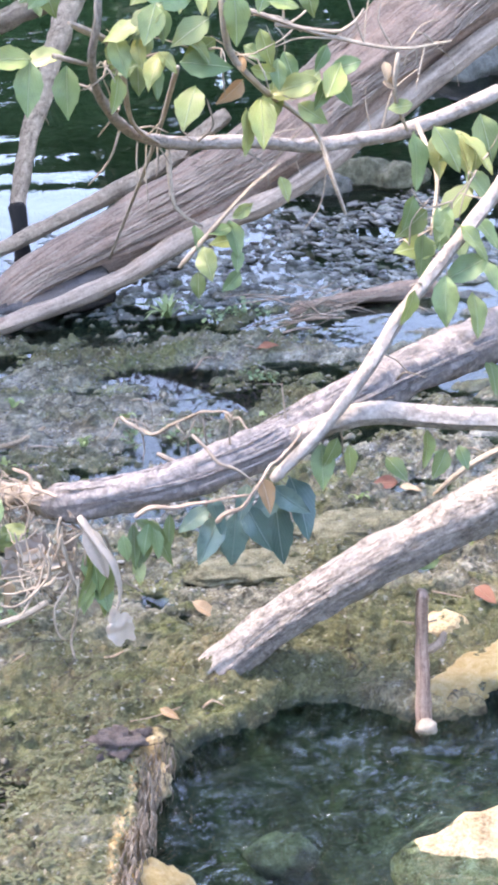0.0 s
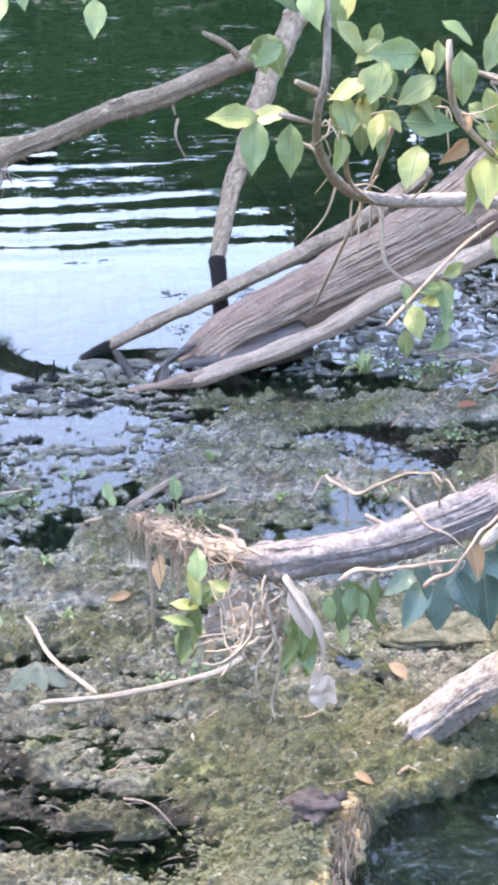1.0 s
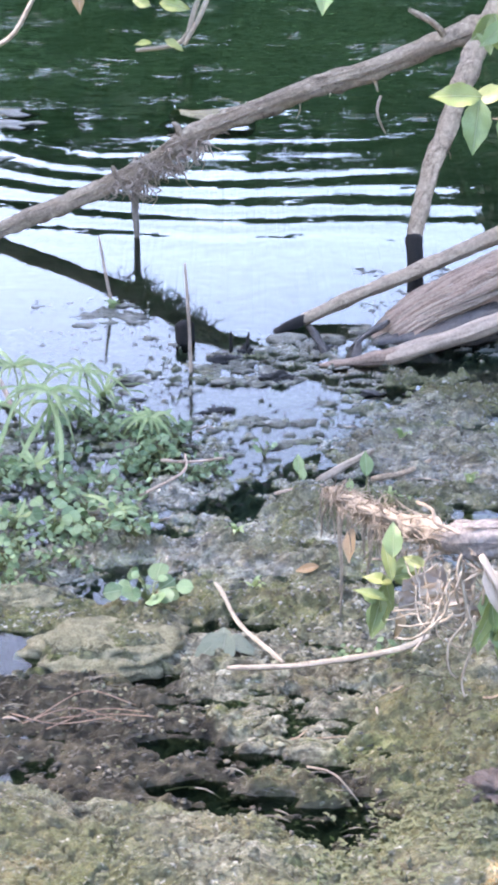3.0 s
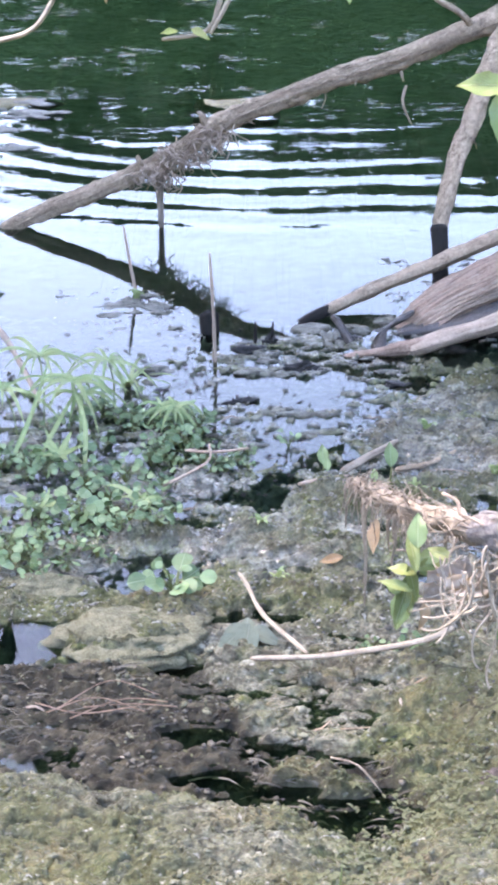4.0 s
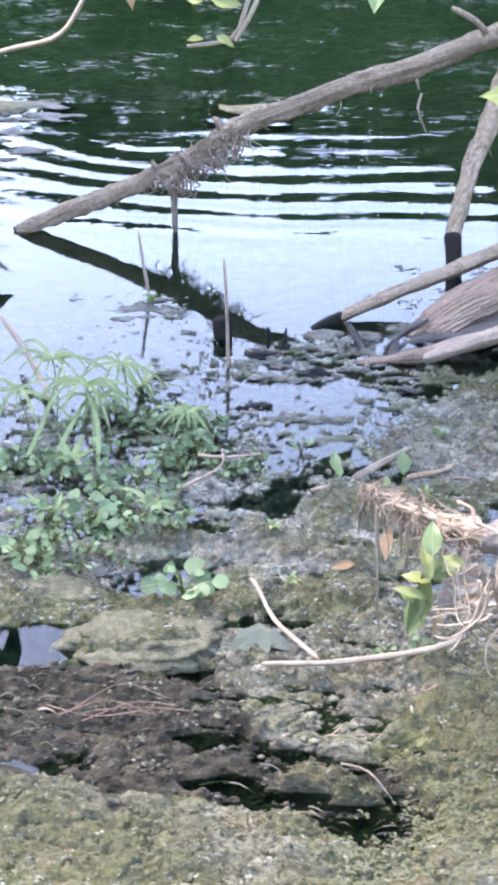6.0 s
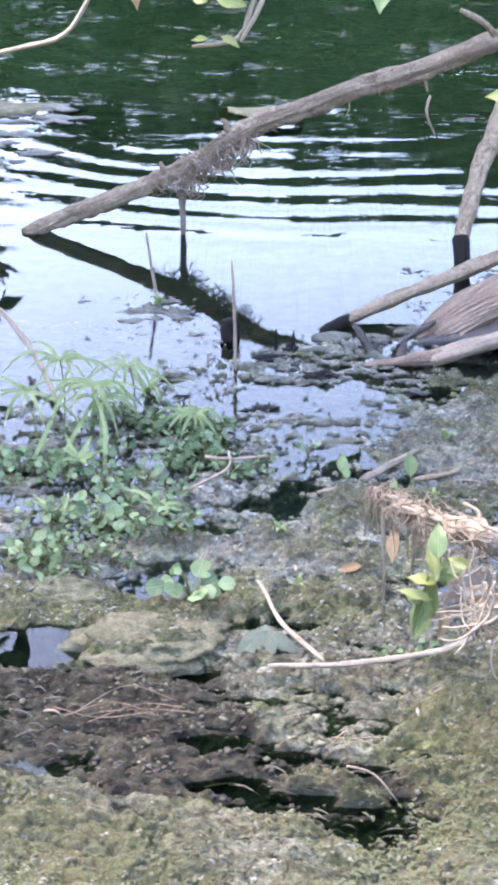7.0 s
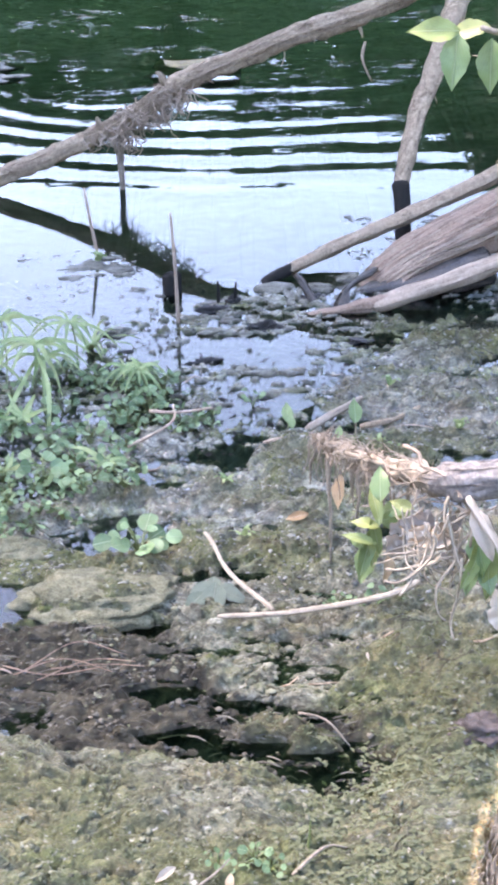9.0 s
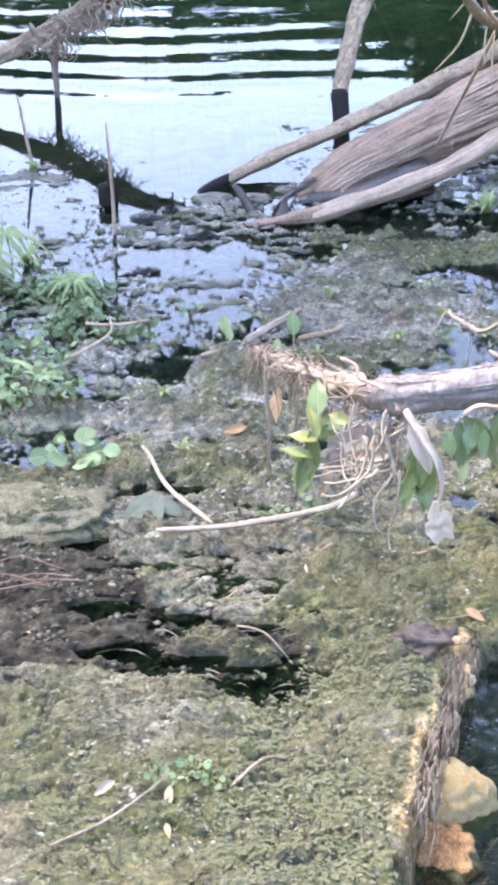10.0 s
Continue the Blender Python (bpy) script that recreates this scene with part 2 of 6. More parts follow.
def water_material(name, tint, ripples, fine=1.0):
    """Clear tinted water: looks through to the bed, mirrors the sky by its angle. ripples: (start, full, height) along y."""
    m, n, l, p = material(name)
    n.remove(p)
    pos = position(n)
    split = n.new("ShaderNodeSeparateXYZ")
    l.new(pos, split.inputs[0])
    amount = spread(n, l, split.outputs[1], ripples[0], ripples[1])
    if fine == 1:
        calm = n.new("ShaderNodeMath")
        calm.operation = "MULTIPLY"
        l.new(amount, calm.inputs[0])
        far_calm = n.new("ShaderNodeMapRange")
        far_calm.inputs["From Min"].default_value, far_calm.inputs["From Max"].default_value = 4.9, 5.8
        far_calm.inputs["To Min"].default_value, far_calm.inputs["To Max"].default_value = 1.0, 0.3
        l.new(split.outputs[1], far_calm.inputs["Value"])
        l.new(far_calm.outputs[0], calm.inputs[1])
        lee = n.new("ShaderNodeMapRange")
        lee.inputs["From Min"].default_value, lee.inputs["From Max"].default_value = 0.25, 0.7
        lee.inputs["To Min"].default_value, lee.inputs["To Max"].default_value = 1.0, 0.4
        l.new(split.outputs[0], lee.inputs["Value"])
        sheltered = n.new("ShaderNodeMath")
        sheltered.operation = "MULTIPLY"
        l.new(calm.outputs[0], sheltered.inputs[0])
        l.new(lee.outputs[0], sheltered.inputs[1])
        amount = sheltered.outputs[0]
    w = n.new("ShaderNodeTexWave")
    w.wave_type, w.rings_direction = "RINGS", "Z"
    w.inputs["Scale"].default_value, w.inputs["Distortion"].default_value = 1.75, 9.0
    w.inputs["Detail"].default_value, w.inputs["Detail Scale"].default_value = 2.0, 0.4
    ring = n.new("ShaderNodeMapping")
    ring.inputs["Location"].default_value = (-0.45, -8.2, 0)
    l.new(pos, ring.inputs["Vector"])
    l.new(ring.outputs[0], w.inputs["Vector"])
    chop = noise_tex(n, l, stretched(n, l, pos, ((4 if fine == 1 else 5) * fine, (12 if fine == 1 else 6) * fine, 1)), 1.0, 2 if fine == 1 else 4, 0.5, 0.8)
    where = spread(n, l, noise_tex(n, l, stretched(n, l, pos, (0.7, 1.4, 1)), 1.0, 2, 0.5), 0.36, 0.58)
    a = n.new("ShaderNodeMath")
    a.operation = "MULTIPLY"
    l.new(w.outputs[1], a.inputs[0])
    l.new(where, a.inputs[1])
    if fine > 1:
        fold = n.new("ShaderNodeMath")
        fold.operation, fold.inputs[1].default_value, fold.inputs[2].default_value = "MULTIPLY_ADD", 2.0, -1.0
        l.new(chop, fold.inputs[0])
        size = n.new("ShaderNodeMath")
        size.operation = "ABSOLUTE"
        l.new(fold.outputs[0], size.inputs[0])
        crest = n.new("ShaderNodeMapRange")
        crest.interpolation_type = "SMOOTHSTEP"
        crest.inputs["From Min"].default_value, crest.inputs["From Max"].default_value = 0.09, 0.0
        l.new(size.outputs[0], crest.inputs["Value"])
        l.new(crest.outputs[0], a.inputs[0])
    b = n.new("ShaderNodeMath")
    b.operation, b.inputs[1].default_value = "MULTIPLY_ADD", 0.5 if fine == 1 else 0.8
    l.new(chop, b.inputs[0])
    l.new(a.outputs[0], b.inputs[2])
    c = n.new("ShaderNodeMath")
    c.operation = "MULTIPLY"
    l.new(b.outputs[0], c.inputs[0])
    l.new(amount, c.inputs[1])
    if fine == 1:
        wavelets = spread(n, l, noise_tex(n, l, stretched(n, l, pos, (13, 34, 1)), 1.0, 2, 0.5, 0.5), 0.56, 0.68)
        puffs = spread(n, l, noise_tex(n, l, stretched(n, l, pos, (2.6, 4.2, 1)), 1.0, 2, 0.5), 0.52, 0.64)
        far_out = spread(n, l, split.outputs[1], 4.9, 5.6)
        for gate in (puffs, far_out):
            k = n.new("ShaderNodeMath")
            k.operation = "MULTIPLY"
            l.new(wavelets, k.inputs[0])
            l.new(gate, k.inputs[1])
            wavelets = k.outputs[0]
        d = n.new("ShaderNodeMath")
        d.operation, d.inputs[1].default_value = "MULTIPLY_ADD", 0.4
        l.new(wavelets, d.inputs[0])
        l.new(c.outputs[0], d.inputs[2])
        c = d
    bump = n.new("ShaderNodeBump")
    bump.inputs["Distance"].default_value = ripples[2]
    l.new(c.outputs[0], bump.inputs["Height"])
    f = n.new("ShaderNodeFresnel")
    f.inputs["IOR"].default_value = 1.34
    l.new(bump.outputs[0], f.inputs["Normal"])
    t = n.new("ShaderNodeBsdfTransparent")
    t.inputs[0].default_value = (*tint, 1)
    if fine == 1:
        murk = spread(n, l, split.outputs[1], 4.0, 5.4)
        l.new(mixed(n, l, murk, tint, (0.56 * tint[0], 0.72 * tint[1], 0.66 * tint[2])), t.inputs[0])
    g = n.new("ShaderNodeBsdfGlossy")
    g.inputs["Roughness"].default_value = 0.008 if fine == 1 else 0.0
    l.new(bump.outputs[0], g.inputs["Normal"])
    mix = n.new("ShaderNodeMixShader")
    l.new(f.outputs[0], mix.inputs[0])
    l.new(t.outputs[0], mix.inputs[1])
    l.new(g.outputs[0], mix.inputs[2])
    l.new(mix.outputs[0], n["Material Output"].inputs[0])
    return m


GROUND = ground_material()
POND = water_material("pond_water", (0.4, 0.52, 0.43), (4.0, 5.0, 0.0028))
POOL = water_material("pool_water", (0.52, 0.7, 0.67), (0.0, 0.5, 0.02), 2.6)
TRUNK_BARK = bark_material("fibrous_bark", (0.055, 0.036, 0.028), (0.27, 0.195, 0.16), (0.5, 0.39, 0.34), 5, 150, 0.01)
GREY_BARK = bark_material("grey_bark", (0.07, 0.051, 0.037), (0.3, 0.238, 0.182), (0.6, 0.51, 0.42), 60, 110, 0.009)
PALE_BARK = bark_material("furrowed_pale_bark", (0.04, 0.036, 0.034), (0.33, 0.315, 0.315), (0.63, 0.62, 0.64), 48, 95, 0.016)
LIMB_BARK = bark_material("mottled_grey_bark", (0.045, 0.044, 0.05), (0.145, 0.142, 0.155), (0.38, 0.375, 0.41), 70, 70, 0.009)
SMOOTH_LIMB = bark_material("pale_smooth_bark", (0.07, 0.063, 0.06), (0.24, 0.224, 0.22), (0.47, 0.45, 0.445), 55, 75, 0.006)
BARE_WOOD = bark_material("bare_weathered_wood", (0.09, 0.066, 0.052), (0.3, 0.24, 0.2), (0.56, 0.48, 0.43), 8, 120, 0.003)
WET_WOOD = bark_material("dark_wet_wood", (0.003, 0.003, 0.003), (0.008, 0.007, 0.006), (0.02, 0.017, 0.015), 8, 60, 0.004, 0.95)
WET_BARK = bark_material("slick_wet_bark", (0.012, 0.012, 0.014), (0.045, 0.043, 0.045), (0.12, 0.11, 0.11), 10, 80, 0.005, 0.22)
TAN_WOOD = bark_material("dry_tan_stem", (0.07, 0.058, 0.048), (0.19, 0.167, 0.145), (0.38, 0.35, 0.32), 14, 160, 0.0015)
WHITE_TWIG = bark_material("bleached_twig", (0.11, 0.095, 0.078), (0.28, 0.25, 0.215), (0.5, 0.46, 0.41), 12, 150, 0.0015)
RUST_WOOD = bark_material("reddish_wet_stick", (0.06, 0.032, 0.025), (0.26, 0.17, 0.14), (0.55, 0.45, 0.41), 9, 90, 0.003, 0.4)
OCHRE_ROOT = bark_material("ochre_root", (0.085, 0.066, 0.05), (0.235, 0.2, 0.165), (0.45, 0.4, 0.35), 14, 160, 0.0015)
GREEN_STEM = bark_material("green_stem", (0.06, 0.09, 0.03), (0.12, 0.17, 0.06), (0.24, 0.28, 0.12), 10, 90, 0.0005, 0.5)
LEAF_GREEN = leaf_material("green_leaf", (0.15, 0.23, 0.085), (0.27, 0.35, 0.14), (0.36, 0.42, 0.23))
LEAF_DARK = leaf_material("sage_green_leaf", (0.15, 0.2, 0.065), (0.29, 0.345, 0.115), (0.4, 0.44, 0.26), 0.42)
LEAF_TEAL = leaf_material("teal_leaf", (0.085, 0.15, 0.115), (0.19, 0.28, 0.22), (0.25, 0.33, 0.27), 0.2)
LEAF_YELLOW = leaf_material("yellow_green_leaf", (0.27, 0.32, 0.09), (0.4, 0.41, 0.15), (0.5, 0.5, 0.26))
LEAF_DRY = leaf_material("dry_tan_leaf", (0.4, 0.24, 0.11), (0.56, 0.42, 0.26), (0.6, 0.5, 0.36), 0.7)
LEAF_RED = leaf_material("rusty_leaf", (0.2, 0.075, 0.045), (0.3, 0.13, 0.075), (0.36, 0.22, 0.13), 0.6)
LEAF_CRESS = leaf_material("cress_leaf", (0.08, 0.15, 0.06), (0.29, 0.4, 0.19), (0.36, 0.44, 0.27), 0.4)
GRASS = leaf_material("grass_blade", (0.2, 0.3, 0.11), (0.4, 0.46, 0.2), (0.5, 0.52, 0.3), 0.45)
TAN_ROCK = stone_material("tan_rock", (0.2, 0.125, 0.055), (0.54, 0.39, 0.19), (0.82, 0.66, 0.4), 0.6, 26, 0.008)
ORANGE_ROCK = stone_material("ochre_crusted_rock", (0.12, 0.045, 0.016), (0.33, 0.15, 0.05), (0.6, 0.37, 0.15), 0.8, 40, 0.008)
CREAM_ROCK = stone_material("cream_crusted_rock", (0.5, 0.31, 0.09), (0.72, 0.54, 0.23), (0.82, 0.69, 0.4), 0.85, 75, 0.018)
SCRAP = stone_material("mauve_brown_scrap", (0.03, 0.022, 0.018), (0.085, 0.062, 0.05), (0.17, 0.13, 0.11), 0.7, 60, 0.004)
GREY_ROCK = stone_material("grey_green_rock", (0.04, 0.04, 0.03), (0.12, 0.115, 0.08), (0.24, 0.22, 0.17), 0.45, 25)
BLACK_MUD = stone_material("black_wet_clod", (0.004, 0.004, 0.004), (0.012, 0.011, 0.01), (0.03, 0.028, 0.026), 0.4, 40)
MOSSY_ROCK = stone_material("mossy_stone", (0.06, 0.055, 0.026), (0.2, 0.188, 0.1), (0.36, 0.335, 0.21), 0.8, 45, 0.009)
def crumb_material(name, tones, rough, scale=140):
    """Small clods, each of its own tone, grainy."""
    m, n, l, p = material(name)
    own = n.new("ShaderNodeNewGeometry").outputs["Random Per Island"]
    grain = noise_tex(n, l, position(n), scale, 4, 0.7)
    both = n.new("ShaderNodeMath")
    both.operation, both.inputs[1].default_value = "MULTIPLY_ADD", 0.75
    l.new(own, both.inputs[0])
    l.new(spread(n, l, grain, -0.1, 3.2), both.inputs[2])
    l.new(ramp(n, l, both.outputs[0], list(zip((0.14, 0.4, 0.62, 0.9), tones))), p.inputs["Base Color"])
    p.inputs["Roughness"].default_value = rough
    bumped(n, l, p, grain, 0.003)
    return m


MUD_CRUMBS = crumb_material("mud_crumbs", ((0.02, 0.018, 0.014), (0.095, 0.09, 0.067), (0.17, 0.162, 0.124), (0.3, 0.288, 0.24)), 0.42)
MOSS_CRUMBS = crumb_material("moss_crumbs", ((0.04, 0.039, 0.022), (0.095, 0.094, 0.053), (0.135, 0.132, 0.08), (0.19, 0.185, 0.12)), 0.85)
BROWN_CRUMBS = crumb_material("drowned_weed", ((0.006, 0.0055, 0.004), (0.03, 0.026, 0.017), (0.065, 0.056, 0.038), (0.13, 0.113, 0.08)), 0.6)
HUSK = leaf_material("brown_husk", (0.19, 0.15, 0.115), (0.37, 0.315, 0.26), (0.37, 0.32, 0.265), 0.9)
RAG = leaf_material("dry_rag", (0.5, 0.42, 0.32), (0.66, 0.56, 0.44), (0.62, 0.52, 0.4), 0.95)
MOSS = leaf_material("moss_leaflet", (0.13, 0.142, 0.068), (0.19, 0.2, 0.105), (0.21, 0.215, 0.12), 0.8)
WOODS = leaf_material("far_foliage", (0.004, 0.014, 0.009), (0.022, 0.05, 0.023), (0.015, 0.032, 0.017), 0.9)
ALGAE = stone_material("yellow_algae", (0.05, 0.045, 0.015), (0.17, 0.145, 0.05), (0.36, 0.31, 0.16), 0.6, 30, 0.006)


# ---- mesh helpers ----
def mesh(name, verts, faces, mat, uvs=None, soft=True):
    me = bpy.data.meshes.new(name)
    me.from_pydata([tuple(v) for v in verts], [], [tuple(f) for f in faces])
    if uvs is not None:
        layer = me.uv_layers.new(name="UVMap")
        loop = np.empty(len(me.loops), dtype=np.int32)
        me.loops.foreach_get("vertex_index", loop)
        layer.data.foreach_set("uv", np.asarray(uvs, dtype=np.float32)[loop].ravel())
    if soft:
        me.polygons.foreach_set("use_smooth", np.ones(len(me.polygons), dtype=bool))
    me.materials.append(mat)
    me.update()
    return me


def under(ob, parent):
    ob.parent = parent
    return ob


def empty(name, at, label, category, group=""):
    ob = new(name)
    ob.empty_display_size = 0.05
    ob.location = at
    return tagged(ob, label, category, group)


def spline(points, step):
    """Points at even small steps along a smooth curve through the given ones; extra columns go along."""
    pts = np.array(points, float)
    ends = np.vstack([2 * pts[0] - pts[1], pts, 2 * pts[-1] - pts[-2]])
    out = []
    for k in range(len(pts) - 1):
        a, b, c, d = ends[k : k + 4]
        count = max(2, int(np.linalg.norm((c - b)[:3]) / step))
        for u in np.arange(count) / count:
            out.append(0.5 * (2 * b + (c - a) * u + (2 * a - 5 * b + 4 * c - d) * u**2 + (3 * b - a - 3 * c + d) * u**3))
    out.append(pts[-1])
    return np.array(out)


def tube(points, r0, r1, seg=12, step=0.02, ridge=0.0, lumps=0.12, flat=1.0, seed=0, taper_end=True, furrow=4.5, grain=6):
    """A branch: rings along a curve, with furrows (ridge) and swellings (lumps), as verts, faces, uvs."""
    path = spline(points, step)
    n = len(path)
    tangents = np.gradient(path, axis=0)
    tangents /= np.linalg.norm(tangents, axis=1)[:, None] + 1e-9
    side = np.cross(tangents[0], (0, 0, 1.0))
    if np.linalg.norm(side) < 0.1:
        side = np.cross(tangents[0], (1.0, 0, 0))
    verts, uvs, run = [], [], 0.0
    for k in range(n):
        t = tangents[k]
        side = side - t * (side @ t)
        side /= np.linalg.norm(side)
        up = np.cross(side, t)
        run += np.linalg.norm(path[k] - path[k - 1]) if k else 0.0
        u = k / (n - 1)
        r = r0 + (r1 - r0) * u
        if taper_end and (k == 0 or k == n - 1):
            r *= 0.72
        for j in range(seg + 1):
            a = 2 * math.pi * (j % seg) / seg
            ca, sa = math.cos(a), math.sin(a)
            w = noise.noise(Vector((run / (r0 * 3 + 0.02) + seed * 7.1, ca * 0.9, sa * 0.9))) * lumps
            if ridge:
                g = noise.noise(Vector((run * grain + seed * 3.3, ca * furrow, sa * furrow)))
                w += ridge * (abs(g) * 2 - 0.35)
            q = path[k] + r * (1 + w) * (ca * side + sa * up * flat)
            verts.append(q)
            uvs.append((run, a * r0))
    faces = []
    row = seg + 1
    for k in range(n - 1):
        for j in range(seg):
            faces.append((k * row + j, k * row + j + 1, (k + 1) * row + j + 1, (k + 1) * row + j))
    for k, order in ((0, -1), (n - 1, 1)):
        c = len(verts)
        verts.append(path[k] + order * tangents[k] * r0 * 0.15)
        uvs.append((0, 0))
        for j in range(seg):
            tri = (k * row + j, k * row + j + 1, c)
            faces.append(tri if order > 0 else tri[::-1])
    return verts, faces, uvs


def branch(name, points, r0, r1, mat, parent=None, **kw):
    verts, faces, uvs = tube(points, r0, r1, **kw)
    ob = new(name, mesh(name, verts, faces, mat, uvs))
    return under(ob, parent) if parent else ob


def leaf_mesh(name, mat, width=0.5, widest=0.45, tip=1.6, fold=0.18, droop=0.2, lobes=0.0, rows=8):
    """A leaf of unit length along y with its face to z, folded at the midrib and drooping to the tip; it has a thin lower skin."""
    verts, uvs, faces = [], [], []
    for layer, dz in ((0, 0.0), (1, -0.008)):
        for k in range(rows + 1):
            v = k / rows
            grow = (v / widest) if v < widest else ((1 - v) / (1 - widest))
            w = 0.5 * width * max(0.0, math.sin(min(1, grow) * math.pi / 2)) ** (0.8 if v < widest else tip * 0.75)
            w *= 1 + lobes * math.cos(v * 9 * math.pi)
            for j in (-1, -0.5, 0, 0.5, 1):
                x = j * w
                z = fold * abs(x) - droop * v * v + 0.03 * math.sin(v * 11 + j * 2) * abs(j) + dz
                verts.append((x, v, z))
                uvs.append((j * max(w, 0.02) / (0.5 * width), v))
    count = (rows + 1) * 5
    for k in range(rows):
        for j in range(4):
            a = k * 5 + j
            faces.append((a, a + 1, a + 6, a + 5))
            b = a + count
            faces.append((b + 5, b + 6, b + 1, b))
    return mesh(name, verts, faces, mat, uvs)


OVATE = [leaf_mesh("leaf", m, w, 0.42, 1.5, f, d, 0.05, 12) for m, w, f, d in (
    (LEAF_GREEN, 0.52, 0.25, 0.15), (LEAF_DARK, 0.58, 0.15, 0.2), (LEAF_YELLOW, 0.48, 0.3, 0.18), (LEAF_DRY, 0.5, 0.5, 0.35))]
LOBED = leaf_mesh("leaf", LEAF_TEAL, 0.5, 0.4, 1.2, 0.3, 0.35, 0.06, 16)
LANCE = leaf_mesh("leaf", LEAF_DARK, 0.3, 0.4, 1.2, 0.35, 0.3)
ROUND = leaf_mesh("leaf", LEAF_CRESS, 0.86, 0.55, 0.6, 0.12, 0.12)
BLEACHED = leaf_mesh("dried_leaf", RAG, 0.36, 0.4, 1.2, 0.7, 0.3, 0.1)
RUSTY = leaf_mesh("fallen_leaf", LEAF_RED, 0.6, 0.4, 1.3, 0.3, 0.15)
TANLEAF = leaf_mesh("fallen_leaf", LEAF_DRY, 0.4, 0.4, 1.2, 0.4, 0.2)
LEAF_RNG = random.Random(5)


def leaf_at(name, data, centre, length, angle, parent, spin=35, face=(0.0, -0.75, 0.66)):
    """A leaf about a centre. angle: its way down the slope that faces the bank, 0 to the east, 90 downhill."""
    n = Vector(face).normalized()
    right = Vector((1, 0, 0))
    up = n.cross(right).normalized()
    a = radians(angle)
    along = (math.cos(a) * right - math.sin(a) * up).normalized()
    turn = Matrix.Rotation(radians(LEAF_RNG.uniform(-spin, spin)), 3, along) @ Matrix.Rotation(radians(LEAF_RNG.uniform(-spin, spin) * 0.6), 3, n.cross(along))
    y, z = turn @ along, turn @ n
    x = y.cross(z).normalized()
    z = x.cross(y)
    base = Vector(centre) - y * length * 0.5
    m = Matrix((x, y, z)).transposed().to_4x4()
    m.translation = base
    ob = new(name, data)
    if parent:
        ob.parent = parent
        ob.matrix_basis = parent.matrix_basis.inverted() @ m @ Matrix.Diagonal((length, length, length, 1))
    else:
        ob.matrix_basis = m @ Matrix.Diagonal((length, length, length, 1))
    return ob


def leaves(rows, parent, kinds=OVATE, **kw):
    for x, y, z, length, angle, kind in rows:
        leaf_at("leaf", kinds[kind], (x, y, z), length, angle, parent, **kw)


def clod(name, at, size, mat, rough=0.3, seed=0, detail=3):
    """An irregular stone or clod resting at its base."""
    bm = bmesh.new()
    bmesh.ops.create_icosphere(bm, subdivisions=detail, radius=1)
    for v in bm.verts:
        d = v.co.normalized()
        k = 1 + rough * noise.noise(d * 1.3 + Vector((seed * 5.3, 0, 0))) + rough * 0.5 * noise.noise(d * 3.5 + Vector((0, seed * 3.1, 0))) + rough * 0.25 * noise.noise(d * 11 + Vector((0, 0, seed * 2.3)))
        v.co = Vector((d.x * size[0], d.y * size[1], d.z * size[2])) * k
    me = bpy.data.meshes.new(name)
    bm.to_mesh(me)
    me.polygons.foreach_set("use_smooth", np.ones(len(me.polygons), dtype=bool))
    me.materials.append(mat)
    ob = new(name, me)
    ob.location = at
    return ob


# ---- the stream bed ----
EDGE = ((-3, -0.7, -0.42, -0.3, -0.2, -0.1, 0.02, 0.18, 0.3, 0.4, 0.6, 0.9, 1.2, 3), (2.6, 2.62, 2.52, 2.6, 2.78, 2.98, 2.88, 2.9, 3.15, 3.45, 3.65, 3.6, 3.6, 3.7))
LOW = ((-3, -0.4, -0.304, -0.211, -0.124, -0.094, -0.025, 0.049, 0.128, 0.18, 0.22, 0.28), (1.95, 1.888, 1.862, 1.827, 1.818, 1.824, 1.792, 1.773, 1.729, 1.715, 1.721, 1.8))
HIGH = ((-3, -0.444, -0.369, -0.253, -0.12, -0.073, -0.047, -0.008, 0.07, 0.136, 0.219, 0.27, 0.285), (2.19, 2.19, 2.2, 2.185, 2.2, 2.175, 2.115, 2.01, 1.965, 1.945, 1.92, 1.855, 1.8))
POOLSIDE = ((0.27, 0.3, 0.328, 0.35, 0.37, 0.4, 0.415, 0.425, 0.463, 0.536, 0.639, 0.714, 0.79, 0.838, 0.878, 0.913, 1.05, 1.3, 2.5), (-6, 1.38, 1.42, 1.5, 1.58, 1.63, 1.71, 1.76, 1.805, 1.86, 1.913, 1.952, 1.953, 1.92, 1.868, 1.86, 1.908, 1.98, 2.1))


